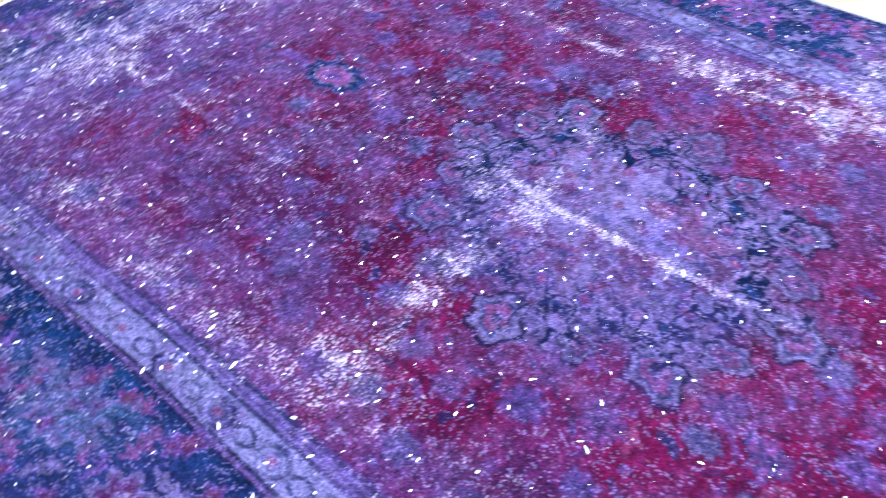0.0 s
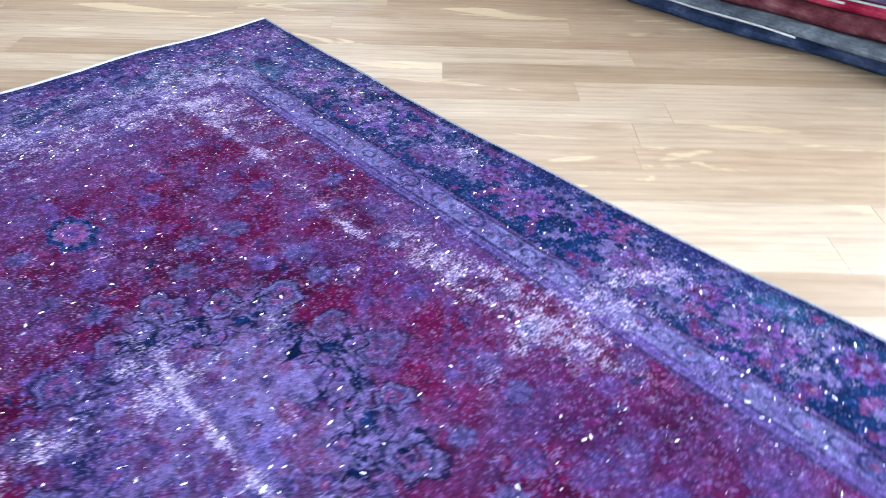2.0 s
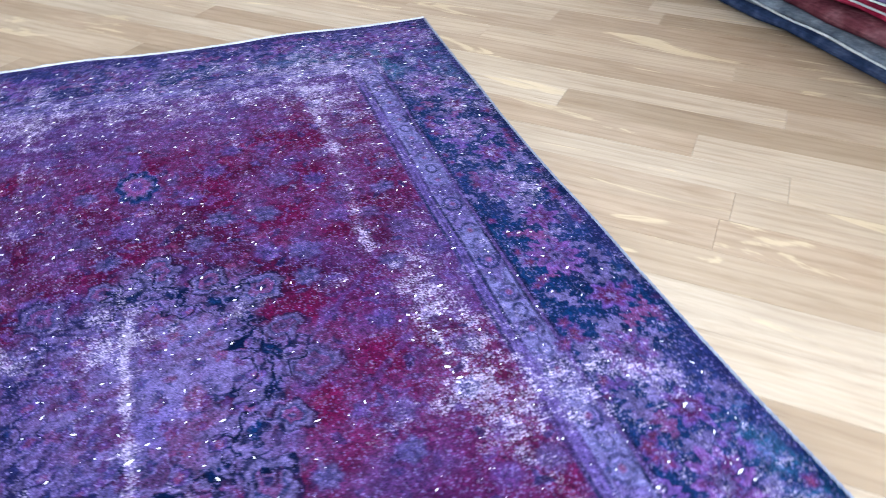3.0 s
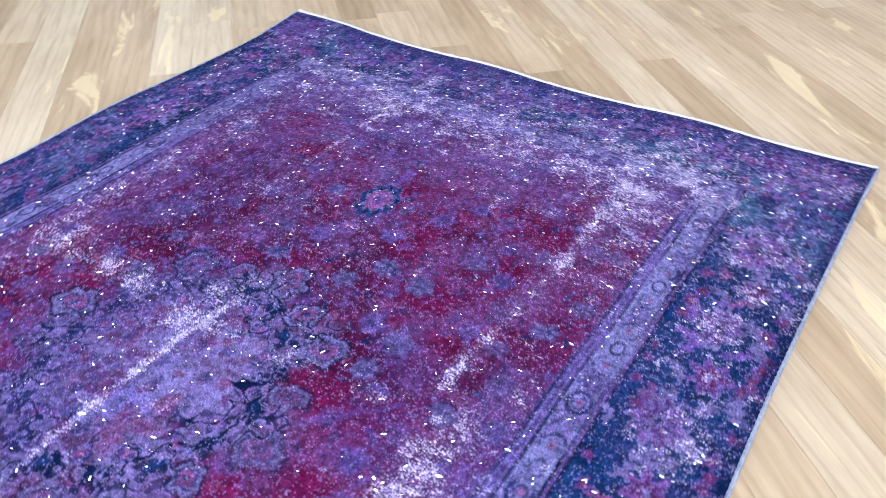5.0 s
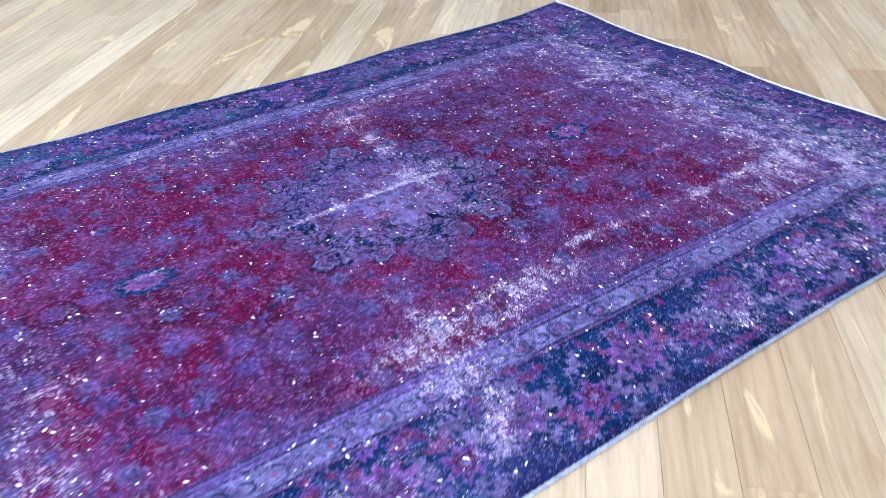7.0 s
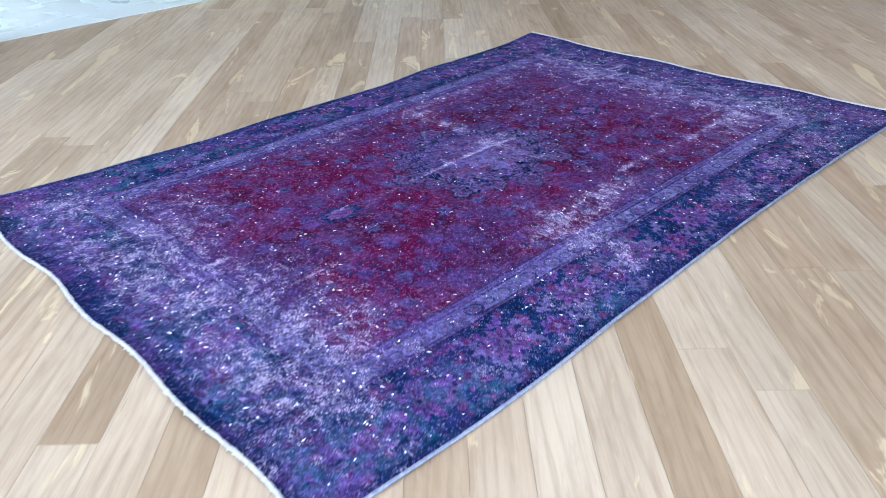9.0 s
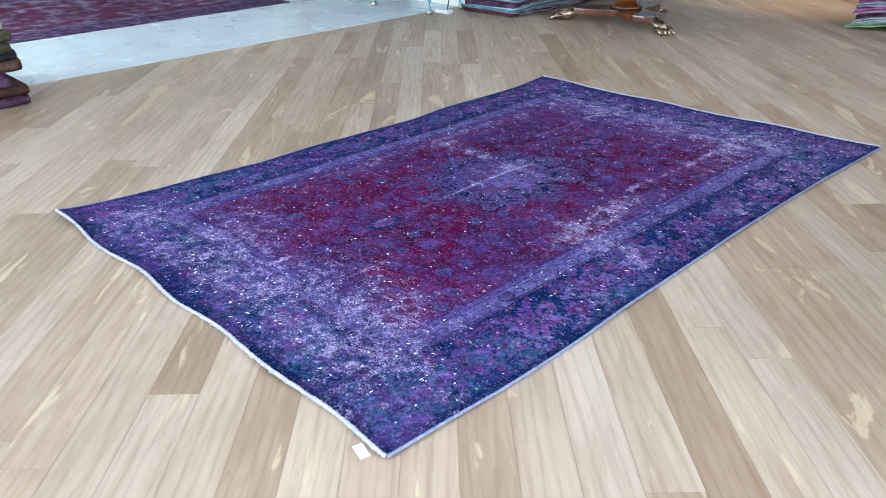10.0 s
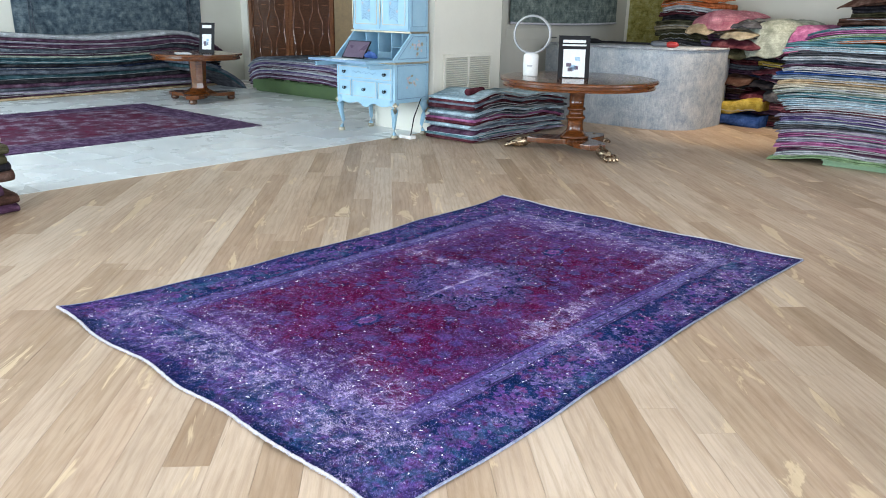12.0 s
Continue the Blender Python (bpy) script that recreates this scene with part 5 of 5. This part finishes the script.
    # slope: two shaped cheeks, back and pigeon holes
    for x0 in (0.0, W - 0.022):
        bm = prism([(0.0, 0.795), (D, 0.795), (D, 1.08), (0.26, 1.08), (0.0, 0.83)], x0, x0 + 0.022, 0.0)
        bmesh.ops.transform(bm, matrix=Matrix(((0, 0, 1, 0), (1, 0, 0, 0), (0, 1, 0, 0), (0, 0, 0, 1))), verts=bm.verts)
        bmesh.ops.recalc_face_normals(bm, faces=bm.faces)
        part("cheek", bm, DESKBLUE, root)
    add("interior_back", 0.022, W - 0.022, 0.46, 0.475, 0.795, 1.08)
    add("interior_floor", 0.022, W - 0.022, 0.0, 0.46, 0.796, 0.806)
    for x in (0.21, 0.40, 0.60, 0.76):
        add("divider", x - 0.005, x + 0.005, 0.26, 0.459, 0.8065, 1.079)
    for x0, x1 in ((0.0225, 0.2045), (0.6055, 0.8775)):
        add("shelf", x0, x1 if x1 < 0.3 else 0.7545, 0.27, 0.459, 0.93, 0.94)
    add("interior_drawer", 0.4055, 0.5945, 0.262, 0.27, 0.81, 0.88)
    # open flap on its two lopers
    flap = add("flap", 0.012, W - 0.012, -0.385, -0.0005, 0.798, 0.818, DESKBLUE, root, 0.004, "open writing flap")
    part("flap_edge", block(0.008, W - 0.008, -0.391, -0.3855, 0.796, 0.820, 0.002), DESKEDGE, flap)
    for x in (0.03, W - 0.06):
        lo = add("loper", x, x + 0.03, -0.32, 0.0, 0.735, 0.7745, DESKBLUE, root, 0.003)
        part("knob", lathe([(0.004, 0), (0.009, 0.006), (0.004, 0.014)], 10, None, pose(x + 0.015, -0.321, 0.755, 90)), DESKEDGE, lo)
    # upper cabinet with two painted doors
    add("cabinet", 0.02, W - 0.02, 0.255, D, 1.10, 2.02)
    add("cabinet_moulding", -0.005, W + 0.005, 0.235, D, 1.081, 1.10, GILT, root, 0.004, "gilt moulding")
    add("cornice", -0.02, W + 0.02, 0.215, D, 2.021, 2.08, DESKBLUE, root, 0.012)
    for x0, x1 in ((0.03, 0.447), (0.453, W - 0.03)):
        door = add("door", x0, x1, 0.236, 0.2545, 1.115, 2.00, DESKBLUE, root, 0.004)
        for a0, a1, b0, b1 in ((x0 + 0.045, x1 - 0.045, 1.16, 1.168), (x0 + 0.045, x1 - 0.045, 1.945, 1.953), (x0 + 0.040, x0 + 0.048, 1.168, 1.945), (x1 - 0.048, x1 - 0.040, 1.168, 1.945)):
            part("gilt_line", block(a0, a1, 0.2315, 0.2355, b0, b1, 0.001), GILT, door)
        mid = (x0 + x1) / 2
        part("flower_spray", sweep([(mid + 0.07 * math.sin(k * 0.9), 0.2335, 1.20 + 0.005 * k + 0.02 * math.cos(k * 1.7)) for k in range(60)], 0.0020, 5), DESKEDGE, door, "painted blue scrolls")
        for k in range(7):
            r = random.Random(k)
            part("blossom", lathe([(0.004, 0), (0.016, 0.0015), (0.004, 0.003)], 7, None, pose(mid + r.uniform(-0.07, 0.07), 0.2352, 1.30 + 0.08 * k, 90)), DESKROSE, door, "painted rose blossom")
        part("brass_mount", sweep([(x0 + 0.006, 0.230, 1.16), (x0 + 0.010, 0.226, 1.30), (x0 + 0.006, 0.230, 1.42)], [0.004, 0.009, 0.004], 8), GILT, door)
    # painted panels of the side
    for y0, y1, z0, z1 in ((0.05, D - 0.04, 0.42, 0.76), (0.12, D - 0.04, 0.83, 1.05), (0.29, D - 0.03, 1.15, 1.95)):
        pts = [(W + (0.0 if z0 < 1.1 else -0.02) + 0.0005, y, z) for y, z in ((y0, z0), (y1, z0), (y1, z1), (y0, z1), (y0, z0))]
        if 0.8 < z0 < 1.1:
            pts = [(W + 0.0005, y, z) for y, z in ((0.06, z0), (y1, z0), (y1, z1), (0.28, z1), (0.06, z0))]
        part("painted_band", sweep(pts, 0.0042, 6), DESKEDGE, root, "dark blue painted band")
        cy, cz = (y0 + y1) / 2 + (0.04 if 0.8 < z0 < 1.1 else 0), (z0 + z1) / 2
        for k in range(13):
            r = random.Random(100 * z0 + k)
            t, q = r.uniform(0, math.tau), 0.11 * math.sqrt(r.random())
            part("blossom", lathe([(0.004, 0), (r.uniform(0.010, 0.02), 0.0018), (0.004, 0.0035)], 7, None, pose(pts[0][0] - 0.001, cy + q * math.cos(t), cz + q * math.sin(t) * 0.8, 0, 90, 0)), DESKROSE if k % 3 else GILT, root, "painted rose blossom")
    return root


build_desk()
tablet = thing("tablet_computer", at_pq(-2.66, 3.10, 0.86, 52), "dark tablet propped open on the desk flap", "tablet")
for nm, b, mt in (("case", block(-0.15, 0.15, -0.006, 0.006, -0.05, 0.17, 0.004), BLACK), ("screen", block(-0.138, 0.138, -0.0075, -0.0062, -0.038, 0.158, 0.0004), SCREEN)):
    bmesh.ops.transform(b, matrix=pose(0, 0, 0, -38, 0, 0), verts=b.verts)
    part(nm, b, mt, tablet)
b = block(-0.10, 0.10, 0.03, 0.15, -0.04, 0.05, 0.01)
part("rest", b, SCREEN, tablet)
ob = part("blue_cloth", sweep([(0, 0, 0.03), (0.05, 0.01, 0.045), (0.12, -0.01, 0.04), (0.17, 0.0, 0.02)], [0.02, 0.035, 0.034, 0.015], 12), wool("royal blue"), smooth=True)
ob.matrix_world = at_pq(-2.46, 3.22, 0.822, 45) @ pose(-0.05, -0.1, -0.0)
tagged(ob, "crumpled blue cloth on the desk flap", "cloth")
ob = part("spectacles", sweep([(0.03 * math.cos(k * 0.5) - 0.035, 0.02 * math.sin(k * 0.5), 0.004 + 0.012 * abs(math.sin(k * 0.4))) for k in range(13)] + [(0.03 * math.cos(k * 0.5) + 0.035, 0.02 * math.sin(k * 0.5), 0.005) for k in range(13)], 0.004, 6), BLACK, smooth=True)
ob.matrix_world = at_pq(-2.98, 2.98, 0.820, 45)
tagged(ob, "black framed spectacles on the desk flap", "spectacles")
ob = part("paper_sheet", block(-0.11, 0.11, -0.07, 0.07, 0.0, 0.006, 0.001), PAPER)
ob.matrix_world = at_pq(-2.62, 2.92, 0.819, 40)
tagged(ob, "white papers on the desk flap", "paper")

# socket box and cable on the floor beside the desk
box_ob = thing("extension_socket", at_pq(-2.16, 3.40, 0.0, 45), "white extension socket with a dark cable", "socket")
part("case", block(-0.10, 0.08, -0.04, 0.04, 0.0, 0.038, 0.008), WHITE, box_ob)
part("cable", sweep([(0.04, 0.0, 0.036), (0.045, 0.01, 0.09), (0.03, 0.06, 0.22), (0.02, 0.14, 0.34), (-0.02, 0.22, 0.40), (-0.06, 0.30, 0.42)], 0.006, 8), BLACK, box_ob, "dark power cable", True)

# ---- hall: second rug, wall hangings, doors, grille ----
root = thing("hall_rug", at_pq(-6.62, -1.3, 0.0045, 45), "muted plum and crimson worn rug on the marble", "rug")
part("border", block(0.0, 2.72, 0.0, 4.08, 0.0, 0.009, 0.003), carpet("plum_border", (0.030, 0.018, 0.046), (0.085, 0.045, 0.095), (0.20, 0.16, 0.24), 12), root)
part("guard_stripe", block(0.34, 2.38, 0.36, 3.72, 0.0092, 0.0105, 0.001), carpet("mauve_stripe", (0.07, 0.045, 0.085), (0.13, 0.095, 0.15), (0.26, 0.22, 0.29), 9), root)
part("field", block(0.42, 2.30, 0.45, 3.63, 0.0107, 0.012, 0.001), carpet("crimson_field", (0.105, 0.012, 0.034), (0.105, 0.045, 0.080), (0.29, 0.25, 0.32), 6.0), root)


def wall_hanging(m, width, z0, z1, c1, c2, c3, label, border=0.22):
    """A rug hung flat on a wall: local x along the wall, its face to -y."""
    root = thing("wall_rug", m, label, "rug")
    bm = bmesh.new()
    nx, nz = 40, 16
    for face in (0, 1):
        g = [[bm.verts.new((width * i / nx, (-0.002 if face else -0.014) - 0.012 * (0.5 + 0.5 * math.sin(i * 0.7)) * (1 - k / nz), z0 + (z1 - z0) * k / nz + (0.02 * math.sin(i / nx * math.pi) * (-1) * (1 - k / nz)))) for k in range(nz + 1)] for i in range(nx + 1)]
        for i in range(nx):
            for k in range(nz):
                q = (g[i][k], g[i + 1][k], g[i + 1][k + 1], g[i][k + 1])
                bm.faces.new(q if not face else q[::-1])
    part("woven_panel", bm, carpet("hanging_" + label.split()[0], c1, c2, c3, 11), root, smooth=True)
    pts = [(width * i / nx, -0.018 - 0.012 * (0.5 + 0.5 * math.sin(i * 0.7)), z0 - 0.02 * math.sin(i / nx * math.pi)) for i in range(nx + 1)]
    part("fringe", sweep(pts, 0.014, 8), CORD, root, "pale cotton fringe", True)
    for f in (border, border + 0.05)[: 2 if border > 0.15 else 0]:
        part("border_line", sweep([(f, -0.022, z1 - 0.05), (f, -0.030, z0 + f), (width - f, -0.030, z0 + f), (width - f, -0.022, z1 - 0.05)], 0.008, 6), wool("slate"), root, "dark border line", True)
    return root


wall_hanging(at_pq(-8.95, 2.1, 0, 135), 3.1, 0.55, 2.7, (0.035, 0.055, 0.075), (0.095, 0.13, 0.155), (0.20, 0.24, 0.26), "blue-grey distressed rug hung on the hall wall")
wall_hanging(at_pq(-8.95, -0.6, 0, 135), 2.0, 0.1, 2.7, (0.02, 0.01, 0.012), (0.05, 0.02, 0.025), (0.09, 0.05, 0.05), "maroon dark rug hung on the hall wall")
wall_hanging(at_pq(-2.455, 5.55, 0, 135), 2.72, 1.19, 2.9, (0.06, 0.085, 0.085), (0.14, 0.175, 0.165), (0.26, 0.30, 0.28), "green-grey patterned rug hung in the recess", 0.1)
wall_hanging(at_pq(-2.44, Q_MAX, 0, 45), 0.75, 0.9, 2.9, (0.16, 0.14, 0.03), (0.36, 0.32, 0.10), (0.50, 0.46, 0.22), "yellow patterned rug hung on the back wall", 0.1)


def build_lattice_doors():
    door = thing("door_lattice", at_pq(-8.62, 6.05, 0.0, 45), "dark walnut double doors with honeycomb lattice", "door", kind="structure")
    for x0 in (0.0, 1.17):
        leaf = part("leaf", block(x0, x0 + 1.15, -0.045, -0.003, 0.0, 2.5, 0.004), DARKDOOR, door)
        for a0, a1, b0, b1 in ((x0, x0 + 0.09, 0.0, 2.5), (x0 + 1.06, x0 + 1.15, 0.0, 2.5), (x0 + 0.0905, x0 + 1.0595, 0.0, 0.16), (x0 + 0.0905, x0 + 1.0595, 2.38, 2.5)):
            part("frame_rail", block(a0, a1, -0.066, -0.0455, b0, b1, 0.004), LATTICE, leaf)
        bm = bmesh.new()
        cols, cell = 4, 0.97 / 4
        for c in range(cols + 1):
            pts = []
            for k in range(13):
                x = x0 + 0.09 + c * cell + (0.05 if (k // 2 + c) % 2 else -0.05)
                pts.append((min(max(x, x0 + 0.095), x0 + 1.055), -0.052, 0.17 + 2.2 * k / 12))
            sweep(pts, 0.011, 6, bm)
        for c in range(cols):
            for k in range(1, 12, 2):
                if (k // 2 + c) % 2 == 0:
                    z = 0.17 + 2.2 * (k - 0.5) / 12
                    sweep([(x0 + 0.09 + c * cell + 0.05, -0.052, z), (x0 + 0.09 + (c + 1) * cell - 0.05, -0.052, z)], 0.010, 6, bm)
        part("lattice", bm, LATTICE, leaf, "honeycomb lattice bars")
    part("head", block(-0.12, 2.44, -0.09, -0.003, 2.505, 2.66, 0.01), LATTICE, door)
    part("jamb", block(-0.12, -0.005, -0.09, -0.003, 0.0, 2.5, 0.008), PLASTER, door)
    part("curtain", block(2.34, 3.1, -0.06, -0.003, 0.0, 2.5, 0.01), LEATHER, door, "brown hanging beside the doors")


build_lattice_doors()


def build_grille():
    root = thing("wall_grille", at_pq(-2.14, 3.93, 0.0, 135), "cream metal ventilation grille on the pier", "grille")
    w, z0, z1 = 0.86, 0.16, 0.86
    mat = paint("cream_metal", (0.68, 0.66, 0.58), (0.74, 0.72, 0.64), 0.45)
    part("backing", block(0.02, w - 0.02, -0.004, -0.001, z0 + 0.02, z1 - 0.02, 0), GREYPLASTER, root)
    for x0, x1, a, b in ((0, w, z1 - 0.035, z1), (0, w, z0, z0 + 0.035), (0, 0.035, z0 + 0.0355, z1 - 0.0355), (w - 0.035, w, z0 + 0.0355, z1 - 0.0355), (w / 2 - 0.015, w / 2 + 0.015, z0 + 0.0355, z1 - 0.0355)):
        part("frame", block(x0, x1, -0.022, -0.0015, a, b, 0.002), mat, root)
    slat = block(0.0, w / 2 - 0.052, -0.0085, 0.0085, -0.0015, 0.0015, 0.0005)
    bmesh.ops.transform(slat, matrix=pose(0, -0.013, 0, 35, 0, 0), verts=slat.verts)
    me = mesh_from("slat", slat)
    n = 26
    for x in (0.036, w / 2 + 0.016):
        for k in range(n):
            ob = part("slat", me, mat, root)
            ob.location = (x, 0, z0 + 0.05 + k * (z1 - z0 - 0.1) / (n - 1))


build_grille()

# panelled door in the recess
door = thing("door_panelled", at_pq(-2.5, 5.42, 0.0, 135), "grey-cream panelled door with a lever handle", "door", kind="structure")
part("leaf", block(0.0, 1.25, -0.02, -0.003, 0.01, 2.1, 0.003), GREYPLASTER, door)
for x0, x1, a, b in ((0, 0.1, 0.01, 2.1), (1.15, 1.25, 0.01, 2.1), (0.1005, 1.1495, 0.01, 0.2), (0.1005, 1.1495, 0.98, 1.12)):
    part("rail", block(x0, x1, -0.034, -0.0205, a, b, 0.004), GREYPLASTER, door)
part("handle", sweep([(1.2, -0.034, 1.0), (1.2, -0.08, 1.0), (1.17, -0.085, 1.0), (1.07, -0.085, 1.0)], 0.009, 8), paint("dark_metal", (0.08, 0.08, 0.08), (0.12, 0.12, 0.12), 0.35, metal=0.8), door, "dark lever handle", True)

# ---- marble hall floor ----


def build_marble():
    root = thing("floor_marble", at_pq(0, 0, 0), "pale grey-white polished marble tile floor", "floor", kind="structure")
    part("bed", block(-9.2, EDGE_P, Q_MIN - 0.2, 6.3, -0.05, 0.0015, 0), GROUT, root)
    tile = mesh_from("tile", block(-0.299, 0.299, -0.299, 0.299, -0.01, 0.004, 0.0012))
    edge = mesh_from("tile", block(-0.149, 0.149, -0.299, 0.299, -0.01, 0.004, 0.0012))
    q = Q_MIN + 0.1
    while q < 6.0:
        ob = part("tile", edge, MARBLE, root)
        ob.location = (EDGE_P - 0.15, q + 0.3, 0)
        for i in range(11):
            ob = part("tile", tile, MARBLE, root)
            ob.location = (EDGE_P - 0.6 - i * 0.6, q + 0.3, 0)
        q += 0.6


# ---- oak floor: boards run along x ----


def build_oak():
    root = thing("floor_oak", Matrix(), "pale oak board floor with brown and sapwood boards", "floor", kind="structure")
    sub = block(-2.8, P_MAX + 0.2, Q_MIN - 0.2, Q_MAX + 0.2, -0.08, -0.014, 0)
    bmesh.ops.transform(sub, matrix=at_pq(0, 0, 0), verts=sub.verts)
    part("underlay", sub, OAK_REST, root)
    r = random.Random(3)
    lengths = (0.9, 1.25, 1.6, 1.95, 2.3)
    width = 0.1403
    gap = 0.0004
    tones = {"plain": OAK, "brown": OAK_BROWN, "pale": OAK_PALE}
    meshes = {}

    def board_mesh(n, tone):
        n = round(n, 3)
        if (n, tone) not in meshes:
            meshes[n, tone] = mesh_from("board", block(-n / 2 + gap, n / 2 - gap, -width / 2 + gap, width / 2 - gap, -0.014, 0.0, 0.0005))
        return meshes[n, tone]

    # boards whose joints show: row number from the row at y = 2.5865, then start, end and tone
    known = {0: ((0.88, 2.65, "brown"),), -1: ((1.31, 2.9, "pale"),), -2: ((0.3, 1.57, "pale"),), -4: ((1.42, 2.7, "plain"),), -5: ((0.7, 2.9, "brown"),), -6: ((1.1, 1.96, "pale"), (1.96, 3.6, "pale")),
             -8: ((0.9, 3.1, "brown"),), -9: ((1.3, 2.47, "pale"), (2.47, 3.7, "brown")), -10: ((1.2, 3.0, "pale"),), -11: ((1.3, 3.2, "pale"),), -12: ((1.1, 2.49, "brown"),), -15: ((-2.6, -1.23, "pale"),), -16: ((0.17, 1.4, "pale"), (1.4, 3.2, "brown")),
             -17: ((1.2, 2.47, "plain"), (2.47, 3.5, "pale")), -18: ((0.7, 2.08, "brown"), (2.08, 3.4, "pale")), -19: ((-1.65, -0.35, "pale"), (0.9, 3.1, "pale")), -20: ((0.8, 2.36, "plain"), (2.36, 3.3, "brown")),
             -21: ((0.75, 2.26, "brown"), (2.26, 3.6, "pale")), -22: ((0.4, 2.6, "pale"),), -23: ((0.3, 2.03, "brown"),), -24: ((-1.4, 0.20, "pale"), (0.20, 1.5, "brown")), -28: ((-2.6, -1.02, "brown"),), 6: ((1.04, 2.6, "brown"),)}
    boards, rest = [], []
    for row in range(-82, 57):
        cy = 2.5865 + row * width
        spans = list(known.get(row, ()))
        if not spans:
            x = r.uniform(-1, 1)
            n = r.choice(lengths)
            spans.append((x, x + n, "plain"))
        # fill between the known boards, then out to both walls
        for a, b in zip(spans, spans[1:]):
            if b[0] - a[1] > 0.01:
                spans.append((a[1], b[0], "plain"))
        left, right = min(s[0] for s in spans), max(s[1] for s in spans)
        while right < 9.5:
            n = r.choice(lengths)
            spans.append((right, right + n, r.choice(("plain", "plain", "plain", "plain", "plain", "brown", "pale"))))
            right += n
        while left > -10.0:
            n = r.choice(lengths)
            spans.append((left - n, left, r.choice(("plain", "plain", "plain", "plain", "brown", "pale"))))
            left -= n
        for x0, x1, tone in spans:
            n, cx = x1 - x0, (x0 + x1) / 2
            p, q = (cx + cy) * R2, (cy - cx) * R2
            reach = n / 2 * R2 + 0.1
            inner = n / 2 * R2 - 0.2
            if EDGE_P - reach < p < P_MAX - inner and Q_MIN + inner < q < Q_MAX - inner:
                near = -4.0 < cx < 4.4 and -2.2 < cy < 4.2
                (boards if near else rest).append((cx, cy, n, tone))
    boards.sort(key=lambda s: (s[0] - 1.5) ** 2 + (s[1] - 0.7) ** 2)
    boards, rest = boards[:300], boards[300:] + rest
    for cx, cy, n, tone in boards:
        ob = part("board", board_mesh(n, tone), tones[tone], root)
        ob.location = (cx, cy, r.uniform(-0.0003, 0.0003))
    vs, fs, slots = [], [], []
    for cx, cy, n, tone in rest:
        o, hw, hn = len(vs), width / 2 - gap, n / 2 - gap
        dz = r.uniform(-0.0003, 0.0003)
        for inset, z in ((0.0, -0.012), (0.0, -0.0006), (0.0006, 0.0)):
            vs += [(cx + sx * (hn - inset), cy + sy * (hw - inset), z + dz) for sx, sy in ((-1, -1), (1, -1), (1, 1), (-1, 1))]
        for ring in (0, 4):
            fs += [(o + ring + k, o + ring + (k + 1) % 4, o + ring + 4 + (k + 1) % 4, o + ring + 4 + k) for k in range(4)]
        fs.append((o + 8, o + 9, o + 10, o + 11))
        slots += [{"plain": 0, "brown": 1, "pale": 2}[tone]] * 9
    me = bpy.data.meshes.new("boards_rest")
    me.from_pydata(vs, [], fs)
    for material in (OAK_REST, OAK_REST_BROWN, OAK_REST_PALE):
        me.materials.append(material)
    me.polygons.foreach_set("material_index", slots)
    tagged(part("boards_rest", me, OAK_REST, root), kind="stuff")


build_marble()
build_oak()
